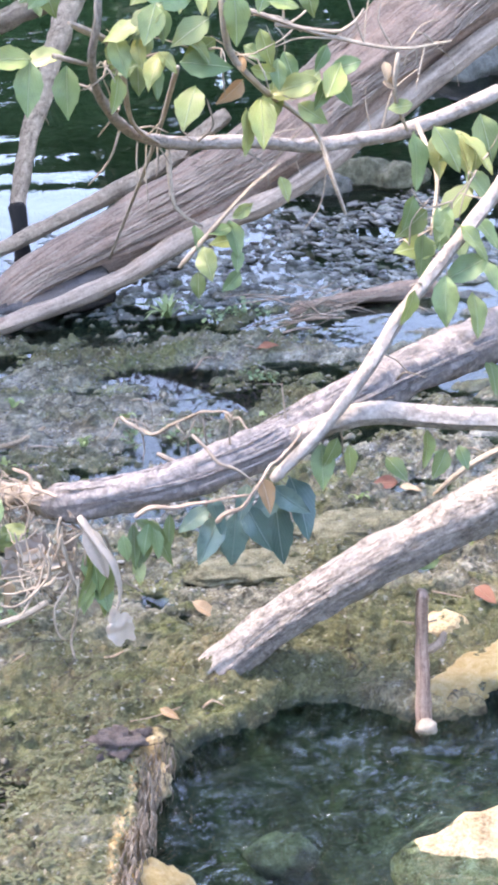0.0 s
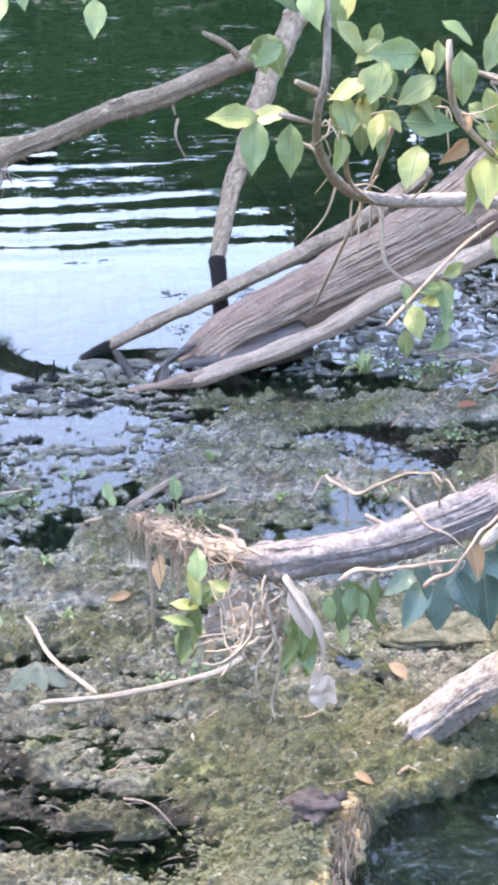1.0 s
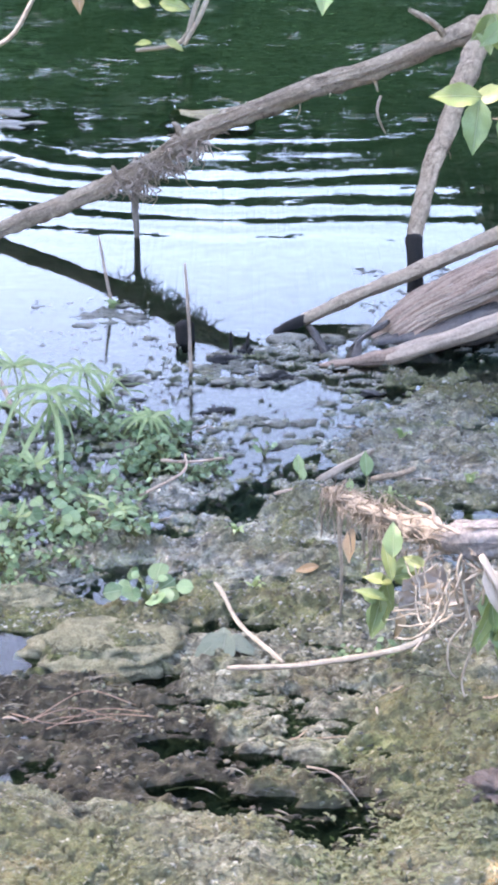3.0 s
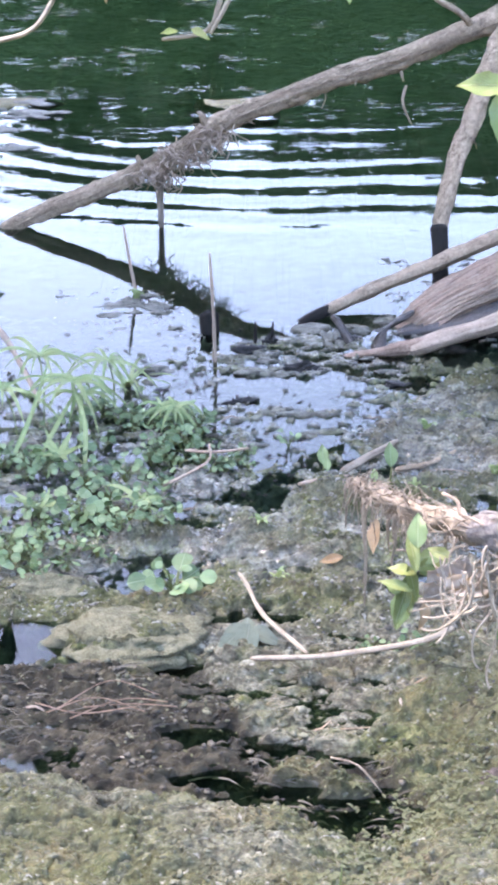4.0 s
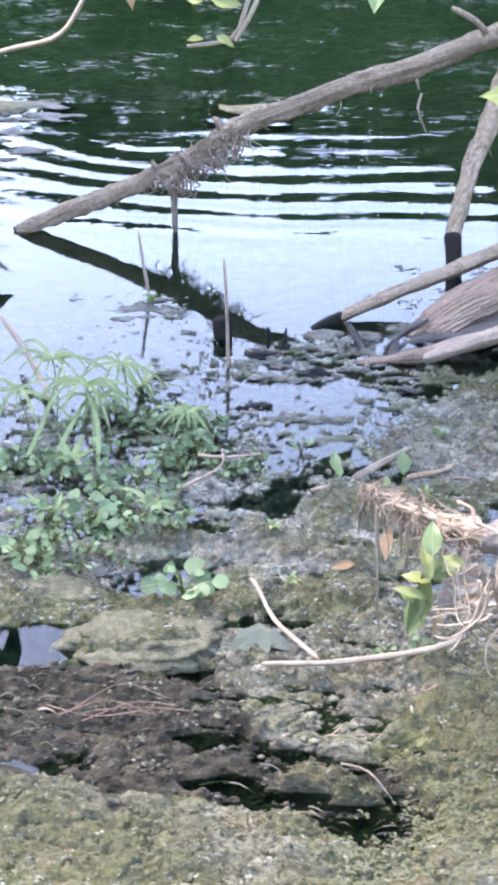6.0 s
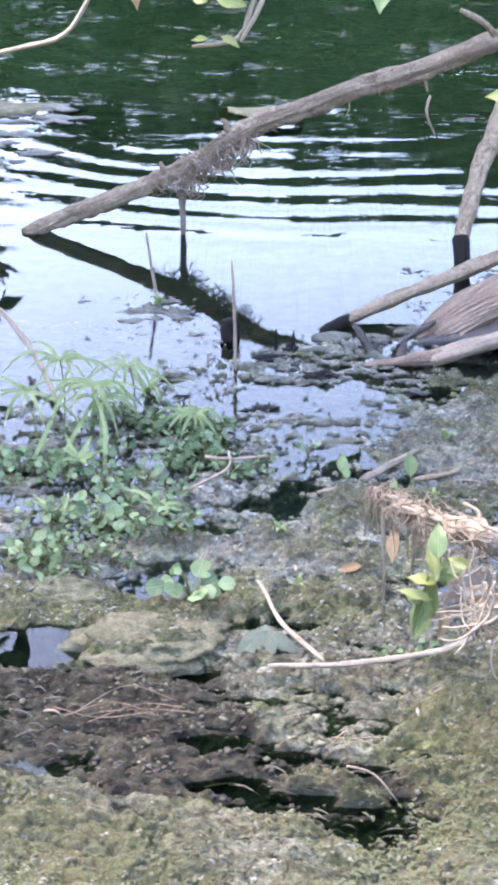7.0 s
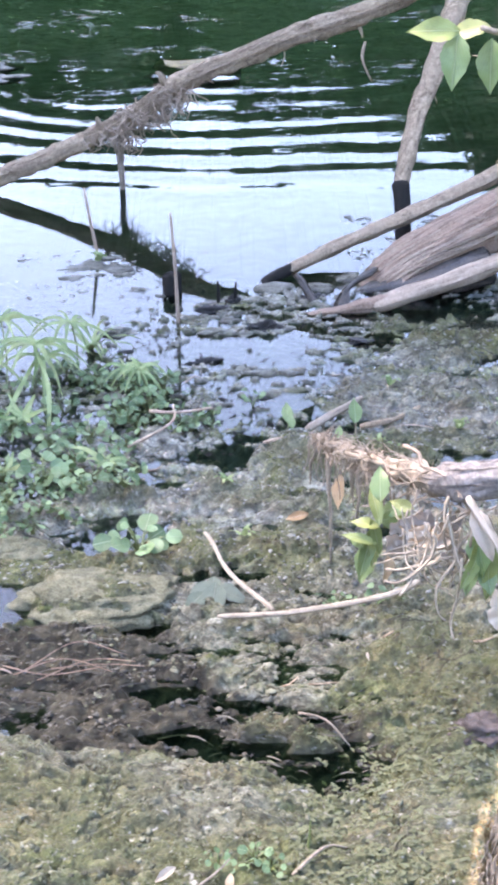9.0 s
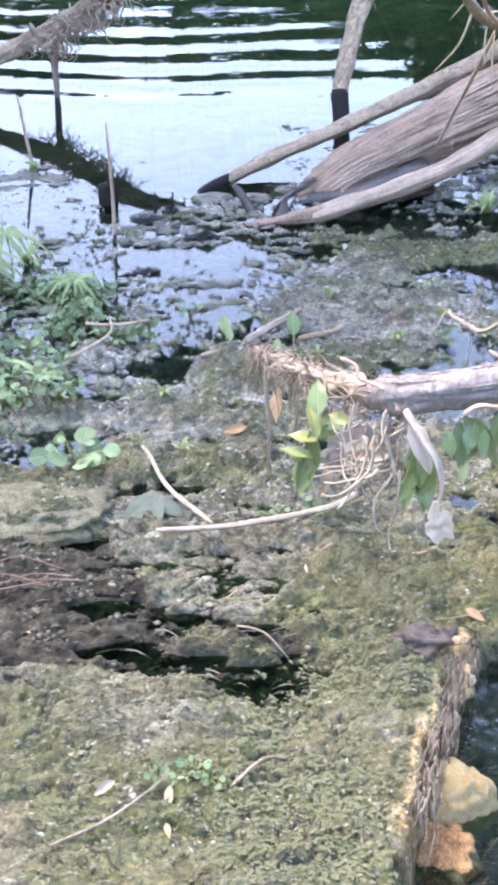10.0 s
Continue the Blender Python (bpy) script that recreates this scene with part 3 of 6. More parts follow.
def bed(X, Y):
    """Height, moss and silt of the ground; the silt also holds painted shade."""
    n1, n2, n3 = fbm(X * 5, Y * 9), fbm(X * 36 + 5, Y * 66), fbm(X * 80, Y * 130 + 3, 2)
    crease = np.abs(fbm(X * 42 + 11, Y * 60 + 2, 3))
    pits = np.abs(fbm(X * 17 + 4, Y * 27 + 8, 4))
    streak = fbm(X * 13 + 3, Y * 32 + 1, 3)
    close = smooth(1 - np.maximum(np.maximum(1.25 - Y, Y - 4.1), np.abs(X - 0.45) - 1.15) / 0.5)
    crumble = close * (0.009 * np.minimum(crease, 0.5) + 0.016 * np.minimum(pits, 0.4) - 0.007)
    n2, n3, streak = n2 * close, n3 * close, streak * (0.25 + 0.75 * close)
    flats = smooth((Y - 2.3) / 0.25)
    t = fbm(X * 6 + 31, Y * 11 + 12, 4) * 3.4 + 0.14 * n2
    slabs = np.floor(t) + smooth((t - np.floor(t) - 0.8) / 0.2)
    d = Y - np.interp(X, *EDGE) + 0.16 * fbm(X * 4 + 9, Y * 4)
    margin = smooth(d / 0.2)
    h = 0.012 - 0.006 * flats - (0.0155 + 0.007 * smooth((0.1 - X) / 0.2)) * margin + (0.0075 - 0.001 * margin) * slabs + 0.005 * n1 + (0.006 + 0.006 * flats + 0.003 * margin) * n2 + (0.008 + 0.005 * flats * (1 - margin)) * streak + 0.003 * n3
    isl = 0.55 * fbm(X * 13 + 20, Y * 18 + 4, 5) + 0.75 * fbm(X * 34 + 2, Y * 52 + 9, 4) + 0.4 * n2 + 0.15 * streak
    strewn = 0.27 + 0.3 * smooth((d - 0.3) / 0.35) + 0.5 * smooth((d - 0.62) / 0.3) - 0.12 * smooth((X - 0.18) / 0.16) - 0.3 * smooth((-0.1 - X) / 0.2) * smooth((3.35 - Y) / 0.2) - 0.95 * smooth((1.3 - np.hypot((X - 0.1) / 0.17, (Y - 3.47) / 0.12)) / 0.6) - 0.4 * smooth((1.3 - np.hypot((X + 0.3) / 0.1, (Y - 3.8) / 0.08)) / 0.6)
    strewn = strewn - (strewn - 0.1) * smooth((X - 0.6) / 0.12) * smooth((4.35 - Y) / 0.2)
    shore = -0.02 + 0.024 * smooth((isl - strewn + 0.1) / 0.2) + 0.003 * n2 + 0.002 * n3
    wetland = smooth(d / 0.12) * close
    h = h * (1 - wetland) + wetland * shore
    deep = smooth((Y - 3.66 - 1.0 * smooth((X - 0.6) / 0.4) - 0.12 * n1) / 0.9) * smooth((d - 0.02) / 0.2)
    h = h - 0.6 * deep
    low, high = np.interp(X, *LOW) + 0.012 * fbm(X * 22, X * 0), np.interp(X, *HIGH) + 0.02 * fbm(X * 12, X * 0 + 4)
    channel = smooth((Y - low) / 0.02) * smooth((high - Y) / 0.05) * (X < 0.285)
    drowned = fbm(X * 7 + 60, Y * 17 + 3, 4)
    h = h * (1 - channel) + channel * (-0.001 + 0.011 * smooth((-0.08 - X) / 0.12) + 0.014 * drowned + 0.006 * streak + 0.012 * n2 + 0.003 * n3)
    mound = smooth((low - Y) / 0.016) * np.where(X < 0.42, 1.0, smooth((-0.75 - Y) / 0.6))
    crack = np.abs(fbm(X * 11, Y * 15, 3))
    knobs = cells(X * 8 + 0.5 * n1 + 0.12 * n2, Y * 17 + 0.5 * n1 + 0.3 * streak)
    # cracks in the mound; their shade is also painted, through the silt mask
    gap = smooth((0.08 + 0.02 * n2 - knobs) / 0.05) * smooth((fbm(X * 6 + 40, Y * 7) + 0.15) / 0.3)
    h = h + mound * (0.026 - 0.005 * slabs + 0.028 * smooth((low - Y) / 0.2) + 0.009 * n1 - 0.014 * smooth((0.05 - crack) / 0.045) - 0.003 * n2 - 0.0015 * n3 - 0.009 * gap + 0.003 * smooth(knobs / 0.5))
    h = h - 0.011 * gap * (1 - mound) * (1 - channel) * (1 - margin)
    h = h + crumble * (1 - 0.7 * wetland)
    tufts = 0 * X
    for x, y, a, b, rise in ((-0.2, 2.265, 0.12, 0.085, 0.034), (-0.15, 2.6, 0.1, 0.05, 0.02), (0.17, 2.42, 0.13, 0.09, 0.022),
                             (0.084, 1.877, 0.05, 0.022, 0.03), (0.15, 1.845, 0.045, 0.02, 0.02), (0.45, 2.0, 0.25, 0.14, 0.02), (0.14, 2.7, 0.1, 0.08, 0.018), (0.9, 2.05, 0.3, 0.1, 0.03), (0.36, 1.85, 0.12, 0.08, 0.022), (0.62, 2.12, 0.12, 0.08, 0.014), (0.06, 2.6, 0.1, 0.07, 0.012)):
        hump = smooth((1.25 - np.hypot((X - x) / a, (Y - y) / b) + 0.2 * n1) / 0.6)
        h = h + rise * hump
        tufts = np.maximum(tufts, hump)
    for x, y, a, b, fall in ((-0.43, 2.245, 0.1, 0.05, 0.05), (-0.35, 2.275, 0.06, 0.03, 0.04), (0.75, 3.15, 0.1, 0.04, 0.06), (-0.2, 2.172, 0.13, 0.012, 0.03), (-0.1, 2.165, 0.04, 0.014, 0.03), (-0.207, 2.441, 0.05, 0.02, 0.025),
                             (-0.053, 1.872, 0.06, 0.02, 0.035), (0.067, 1.844, 0.07, 0.012, 0.03), (0.134, 1.816, 0.05, 0.012, 0.03), (0.166, 1.775, 0.05, 0.014, 0.03), (0.137, 1.913, 0.05, 0.012, 0.03), (0.05, 1.953, 0.04, 0.01, 0.03),
                             (-0.07, 1.985, 0.045, 0.014, 0.025), (0.09, 2.334, 0.075, 0.02, 0.03), (-0.039, 2.322, 0.03, 0.025, 0.03), (0.351, 2.19, 0.025, 0.015, 0.025), (0.585, 2.185, 0.03, 0.022, 0.02)):
        h = h - fall * smooth((1.3 - np.hypot((X - x) / a, (Y - y) / b) + 0.35 * n2 + 0.5 * n1) / 0.5)
    # black bed colour standing in for a dark reflection of foliage
    painted_dark = smooth((1.2 - np.hypot((X - 0.04) / 0.043, (Y - 2.785) / 0.045) + 0.5 * n1 + 0.5 * n2) / 0.4)
    # shade under the fallen trunk, painted as a dark bed colour
    painted_dark = np.maximum(painted_dark, smooth((1.2 - np.hypot((X - 0.84) / 0.24, (Y - 3.54) / 0.06) + 0.4 * n1 + 0.3 * n2) / 0.4))
    h = h * (1 - painted_dark) + painted_dark * (0.012 * n2 + 0.004 * n3 - 0.01 * smooth((3.2 - Y) / 0.2))
    p = np.interp(X, *POOLSIDE) - Y + 0.02 * fbm(X * 14, Y * 14 + 7)
    p = np.minimum(p, np.minimum(Y + 0.75, 2.45 - X) + 0.15 * fbm(X * 3, Y * 3 + 5))
    rim = smooth((p + 0.14) / 0.1)
    h = np.where(p < 0, np.maximum(h, 0.016 * rim + 0.004 * n2 - (1 - rim)), h)
    inside = smooth(p / (0.045 + 0.05 * smooth((0.5 - X) / 0.05)))
    h = h * (1 - inside) + inside * (-0.05 - 0.14 * smooth(p / 0.5) + 0.02 * n1 + 0.07 * smooth((X - 0.75) / 0.4) * smooth((1.75 - Y) / 0.2))
    away = np.maximum(np.maximum(np.abs(X) - 9, Y - 13), -1.6 - Y)
    h = h + 1.2 * smooth(away / 5) + 0.02 * smooth(away / 2) * n1
    h = np.where((Y > 4.6) & (away < 0), np.minimum(h, -0.5), h)
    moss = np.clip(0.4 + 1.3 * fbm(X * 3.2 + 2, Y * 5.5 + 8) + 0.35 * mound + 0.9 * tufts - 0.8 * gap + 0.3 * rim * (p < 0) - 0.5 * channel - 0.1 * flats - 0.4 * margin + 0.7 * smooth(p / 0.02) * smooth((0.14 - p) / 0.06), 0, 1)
    moss = moss * (1 - 0.75 * wetland)
    # the band along the pool's edge paints the shadow under the ledge
    silt_shade = np.clip(np.maximum(smooth((deep - 0.15) / 0.3), smooth((0.001 - h) / 0.008) * (1 - 0.35 * channel)) * (1 - inside) + 0.75 * painted_dark + 0.6 * gap * mound + 0.7 * smooth((p - 0.03) / 0.02) * (1 - 0.65 * smooth((p - 0.12) / 0.1)) * smooth((1.1 - X) / 0.4) * smooth((X - 0.44) / 0.06), 0, 1) * (away < 0)
    silt_shade = np.where(close > 0.5, silt_shade * (1 - 0.55 * wetland * (1 - smooth((deep - 0.1) / 0.3))) + 0.12 * wetland * smooth((h - 0.001) / 0.006), silt_shade)
    brown = np.clip(channel * (1 - 0.6 * tufts) * (1 + 0.2 * n1) + 0.3 * inside, 0, 1)
    ochre = 1.4 * smooth((1 - np.abs(p - 0.01) / 0.075) * 1.5) * smooth((0.5 - X) / 0.06) * smooth((X - 0.2) / 0.1) + smooth(1 - np.abs(p) / 0.1) * smooth((X - 0.85) / 0.1)
    ochre = np.clip(ochre * (0.6 + 0.9 * n1), 0, 1)
    damp = np.clip(flats * (1 - 0.4 * wetland) * (1 - 0.8 * moss) + 0.05 * channel, 0, 1) * smooth((0.03 - h) / 0.02)
    return h, moss, silt_shade, p, brown, ochre, damp


def lattice(fine, coarse):
    """Even small steps over the stretch fine, then steps that grow to the distance."""
    a, b, step = fine
    mid = list(np.arange(a, b, step))
    low, high, k = [], [], step
    while a - coarse < (low[0] if low else a):
        k *= 1.18
        low.insert(0, (low[0] if low else a) - k)
    k = step
    while b + coarse > (high[-1] if high else b):
        k *= 1.18
        high.append((high[-1] if high else b) + k)
    return np.array(low + mid + high)


def sheet(name, xs, ys, height, mat, keep=None):
    X, Y = np.meshgrid(xs, ys)
    Z = height(X, Y)
    nx = len(xs)
    verts = np.stack([X, Y, Z], -1).reshape(-1, 3)
    j, i = np.meshgrid(np.arange(len(ys) - 1), np.arange(nx - 1), indexing="ij")
    if keep is not None:
        ok = keep(0.5 * (X[:-1, :-1] + X[1:, 1:]), 0.5 * (Y[:-1, :-1] + Y[1:, 1:]))
        j, i = j[ok], i[ok]
    a = (j * nx + i).ravel()
    faces = np.stack([a, a + 1, a + nx + 1, a + nx], 1)
    me = bpy.data.meshes.new(name)
    me.from_pydata(verts.tolist(), [], faces.tolist())
    me.polygons.foreach_set("use_smooth", np.ones(len(me.polygons), dtype=bool))
    me.materials.append(mat)
    return new(name, me), X, Y


gx, gy = lattice((-0.55, 1.3, 0.0038), 150), lattice((1.3, 3.75, 0.0038), 150)
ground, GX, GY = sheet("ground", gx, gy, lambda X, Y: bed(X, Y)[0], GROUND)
tagged(ground, "wet grey-brown stream bed of mud with olive algae and moss", "ground", kind="structure")
_, moss_map, silt_shade_map, _, brown_map, ochre_map, damp_map = bed(GX, GY)
for key, values in (("moss", moss_map), ("silt_shade", silt_shade_map), ("brown", brown_map), ("ochre", ochre_map), ("damp", damp_map)):
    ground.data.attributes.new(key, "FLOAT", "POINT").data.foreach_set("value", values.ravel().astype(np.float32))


def level(x, y):
    return float(bed(np.array([x]), np.array([y]))[0][0])


pond, _, _ = sheet("water", lattice((-0.8, 1.75, 0.03), 14), lattice((1.5, 4.5, 0.03), 12), lambda X, Y: X * 0, POND,
                   lambda X, Y: (bed(X, Y)[3] < -0.03) & (Y > 1.6) & (Y < 16))
tagged(pond, "still pond water mirroring pale sky and dark trees", "water", kind="structure")
pool, _, _ = sheet("pool_water", np.arange(0.2, 2.8, 0.06), np.arange(-1.1, 2.2, 0.06), lambda X, Y: X * 0 - 0.014, POOL)
tagged(pool, "dark greenish pool water with small glints", "water", kind="structure")


# ---- woods round about ----
def woods(name, spots, seed, size=0.34):
    rng = random.Random(seed)
    verts, faces, uvs = [], [], []
    for x, y, z, rx, rz, count in spots:
        for _ in range(count):
            d = Vector((rng.gauss(0, 1), rng.gauss(0, 1), rng.gauss(0, 1))).normalized() * rng.uniform(0.55, 1.0)
            c = Vector((x + d.x * rx, y + d.y * rx, z + d.z * rz))
            q = Euler((rng.uniform(0, 6.3), rng.uniform(0, 6.3), rng.uniform(0, 6.3))).to_matrix()
            k = len(verts)
            s = size * rng.uniform(0.5, 1.3)
            for px, py, u, v in ((0, -1, 0, 0), (0.5, 0, 0.5, 0.5), (0, 1, 0, 1), (-0.5, 0, -0.5, 0.5)):
                verts.append(c + q @ Vector((px * s, py * s, 0)))
                uvs.append((u, v))
            faces.append((k, k + 1, k + 2, k + 3))
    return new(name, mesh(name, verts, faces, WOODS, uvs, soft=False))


rng = random.Random(3)
far, near = [], []
for k in range(30):
    a = radians(-75 + 150 * k / 29 + rng.uniform(-2, 2))
    r = rng.uniform(17, 22)
    top = r * math.tan(radians(rng.choice((6.0, 8.0, 9.5, 11.0, 12.5)) + (8 if a > radians(12) else 3.5 if a > radians(4) else 11 if -1.2 < a < radians(-14.9) else 0)))
    for j in range(5):
        far.append((r * math.sin(a) + rng.uniform(-1, 1), r * math.cos(a) + rng.uniform(-1, 1), top * (0.1 + 0.2 * j), rng.uniform(1.2, 2.0), top * 0.16, 520))
for k in range(64):
    a = radians(-78 + 156 * k / 63)
    top = 19 * math.tan(radians(rng.uniform(8.0, 10.4) + (1.6 if abs(a + 0.04) < 0.06 else 0)))
    for j in range(3):
        far.append((19 * math.sin(a), 19 * math.cos(a), top * (0.16 + 0.33 * j), 1.3, top * 0.2, 380))
# unseen ring of trees, added to block sun and sky light
for k in range(38):
    a = radians(80 + 252 * k / 37 + rng.uniform(-3, 3))
    r = rng.uniform(9, 14)
    for j in range(4 if k > 27 else 3):
        near.append((r * math.sin(a), r * math.cos(a), 0.8 + 1.5 * j, rng.uniform(1.3, 2.2), 1.3, 170))
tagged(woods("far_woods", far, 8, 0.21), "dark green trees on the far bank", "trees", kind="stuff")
tagged(woods("bank_woods", near, 9), "unseen trees added behind and beside the bank to block light", "trees", kind="stuff")
# unseen leaf clumps, placed to dim the ground and darken reflections
shade_spots = []
for k in range(150):
    x, y = rng.uniform(-6, 7), rng.uniform(4.4, 10.2)
    # gaps left where a puddle and the pool should mirror bright sky
    if math.hypot(x + 1.6, y - 8.9) > 1.3 and math.hypot(x - 2.0, y - 8.9) > 1.4 and math.hypot(x - 2.9, y - 7.3) > 1.05 and y < 9.4 + 0.9 * math.sin(x * 2.1):
        shade_spots.append((x, y, rng.uniform(4.6, 5.6), rng.uniform(0.7, 1.1), 0.3, 70))
for k in range(14):
    shade_spots.append((rng.uniform(-4, 6), rng.uniform(-3, 4), rng.uniform(4.2, 5.6), rng.uniform(0.6, 1.0), 0.35, 60))
# extra clumps set to darken the reflection in one hollow
for k in range(7):
    shade_spots.append((rng.uniform(-0.1, 0.6), 10.2 + 0.2 * k, rng.uniform(4.7, 5.3), 0.5, 0.3, 70))
tagged(woods("canopy", shade_spots, 10, 0.3), "unseen leaf clumps added over pond and bank to block sky light", "foliage", kind="stuff")


# ---- fallen wood ----
fallen = empty("fallen_log", (0.4, 3.66, 0), "large fallen trunk with fibrous grey-brown bark lying in the water", "log")


def under_at(ob, parent):
    ob.parent = parent
    ob.matrix_parent_inverse = parent.matrix_basis.inverted()
    return ob


TRUNK = [(0.38, 3.66, -0.05), (0.45, 3.66, 0.02), (0.54, 3.67, 0.07), (0.66, 3.7, 0.115), (0.83, 3.73, 0.18), (1.045, 3.77, 0.275), (1.21, 3.81, 0.38), (1.41, 3.88, 0.5), (1.62, 3.98, 0.61), (2.1, 4.2, 0.92)]
under_at(branch("trunk", TRUNK, 0.062, 0.165, TRUNK_BARK, seg=56, ridge=0.14, lumps=0.25, flat=0.85, step=0.012, seed=2), fallen)


def fibres(path, count, r0, r1, seed, thick=0.0028):
    """Loose strips of bark that follow a trunk, as one mesh."""
    rng2 = random.Random(seed)
    pts = spline(path, 0.02)
    verts, faces, uvs = [], [], []
    for _ in range(count):
        k0 = rng2.randrange(0, len(pts) - 14)
        k1 = min(len(pts) - 1, k0 + rng2.randrange(8, 26))
        a = rng2.uniform(0.1, 3.6)
        line = []
        for k in range(k0, k1, 4):
            r = (r0 + (r1 - r0) * k / len(pts)) * rng2.uniform(1.0, 1.1)
            b = a + rng2.uniform(-0.05, 0.05)
            t = pts[min(k + 1, len(pts) - 1)] - pts[k - 1 if k else 0]
            t = t / np.linalg.norm(t)
            side = np.cross(t, (0, 0, 1.0))
            side /= np.linalg.norm(side)
            up = np.cross(side, t)
            line.append(tuple(pts[k] + r * (math.cos(b) * side + 0.85 * math.sin(b) * up)))
        if len(line) < 2:
            continue
        v, f, u = tube(line, rng2.uniform(0.001, thick), 0.0008, seg=4, step=0.04, lumps=0.2, seed=rng2.random() * 9)
        base = len(verts)
        verts += v
        uvs += u
        faces += [tuple(q + base for q in face) for face in f]
    return verts, faces, uvs


under_at(branch("wet_butt", [(0.36, 3.62, -0.03), (0.43, 3.61, -0.01), (0.54, 3.61, 0.02), (0.68, 3.63, 0.05)], 0.03, 0.05, WET_BARK, seg=24, ridge=0.25, lumps=0.35, step=0.01, seed=21), fallen)
v, f, u = fibres(TRUNK, 900, 0.058, 0.168, 4, 0.0036)
tagged(under_at(new("loose_bark", mesh("loose_bark", v, f, BARE_WOOD, u)), fallen), kind="stuff")
pole = empty("bare_pole", (0.22, 3.47, 0), "long weathered bare pole resting along the fallen trunk", "log")
under_at(branch("shaft", [(0.38, 3.482, 0.012), (0.42, 3.484, 0.02), (0.695, 3.57, 0.08), (0.877, 3.62, 0.16), (1.129, 3.66, 0.25), (1.348, 3.75, 0.36), (1.607, 3.85, 0.5), (1.95, 3.98, 0.68)], 0.02, 0.03, BARE_WOOD, seg=18, ridge=0.16, lumps=0.3, seed=4), pole)
under_at(branch("wet_end", [(0.215, 3.468, -0.004), (0.3, 3.475, 0.004), (0.42, 3.486, 0.018)], 0.007, 0.02, TRUNK_BARK, seg=14, ridge=0.3, lumps=0.4, seed=4), pole)
for k, pts in enumerate(([(0.3, 3.5, 0.0), (0.33, 3.56, 0.03), (0.4, 3.62, 0.05)], [(0.25, 3.53, -0.01), (0.22, 3.58, 0.03), (0.2, 3.62, 0.04)], [(0.33, 3.64, -0.02), (0.42, 3.68, 0.01), (0.55, 3.74, 0.02)])):
    under_at(branch("broken_root", pts, 0.011, 0.005, WET_BARK, seg=14, ridge=0.7, lumps=1.0, step=0.008, seed=k), fallen)
stick = empty("slanting_stick", (0.127, 3.683, 0), "grey stick with a dark wet tip slanting out of the water", "branch")
under_at(branch("shaft", [(0.18, 3.71, 0.013), (0.324, 3.79, 0.05), (0.507, 3.86, 0.1), (0.852, 3.95, 0.23), (1.05, 3.98, 0.36)], 0.0165, 0.022, GREY_BARK, seg=14, ridge=0.14, lumps=0.28, seed=5), stick)
under_at(branch("wet_tip", [(0.115, 3.675, -0.012), (0.14, 3.69, 0.002), (0.2, 3.72, 0.019)], 0.012, 0.0168, WET_WOOD, seg=12, ridge=0.2, lumps=0.3, seed=5), stick)
span = [(-0.72, 4.402, -0.01), (-0.64, 4.402, 0.03), (-0.525, 4.402, 0.075), (-0.411, 4.402, 0.12), (-0.314, 4.402, 0.165), (-0.2, 4.402, 0.22), (-0.13, 4.402, 0.275), (-0.06, 4.402, 0.312), (0.065, 4.402, 0.358), (0.219, 4.402, 0.42), (0.384, 4.402, 0.468), (0.597, 4.41, 0.55), (0.73, 4.43, 0.6)]
over = empty("fallen_branch", (-0.7, 4.4, 0), "long grey fallen branch reaching out over the pond water", "branch")


under_at(branch("limb", span, 0.0205, 0.03, GREY_BARK, seg=24, ridge=0.26, lumps=0.42, step=0.009, seed=6, grain=22), over)
post = empty("leaning_post", (0.494, 3.95, 0), "leaning brown pole with a black wet foot", "pole")
under_at(branch("shaft", [(0.492, 4.0, 0.12), (0.53, 4.08, 0.24), (0.569, 4.15, 0.334), (0.641, 4.25, 0.488), (0.736, 4.4, 0.633), (0.76, 4.43, 0.68)], 0.0205, 0.032, GREY_BARK, seg=22, ridge=0.24, lumps=0.34, step=0.01, seed=8, grain=18), post)
under_at(branch("wet_foot", [(0.5, 3.95, -0.25), (0.497, 3.96, 0.03), (0.492, 4.0, 0.14)], 0.02, 0.0205, WET_WOOD, seg=16, ridge=0.24, lumps=0.3, step=0.012, seed=9), post)

snag = empty("raised_log", (0.6, 1.7, 0.59), "grey forked tree limb fallen across the stream", "log")
under_at(branch("limb", [(0.312, 1.74, 0.515), (0.335, 1.69, 0.54), (0.38, 1.67, 0.555), (0.462, 1.66, 0.571), (0.603, 1.7, 0.596), (0.704, 1.74, 0.623), (0.839, 1.8, 0.64), (0.983, 1.86, 0.655), (1.4, 2.0, 0.7)], 0.021, 0.044, LIMB_BARK, seg=36, ridge=0.15, lumps=0.3, furrow=8, grain=20, step=0.006, seed=11), snag)
under_at(branch("root", [(0.32, 1.7, 0.535), (0.27, 1.92, 0.43), (0.215, 2.24, 0.29), (0.2, 2.31, 0.22), (0.206, 2.31, 0.12), (0.205, 2.32, -0.01)], 0.008, 0.0014, TAN_WOOD, seg=9, lumps=0.4, step=0.012, seed=10), snag)
under_at(branch("side_limb", [(0.58, 1.69, 0.592), (0.667, 1.685, 0.622), (0.727, 1.68, 0.637), (0.801, 1.67, 0.629), (0.91, 1.66, 0.619), (1.3, 1.62, 0.6)], 0.015, 0.016, SMOOTH_LIMB, seg=16, ridge=0.16, lumps=0.2, seed=12), snag)
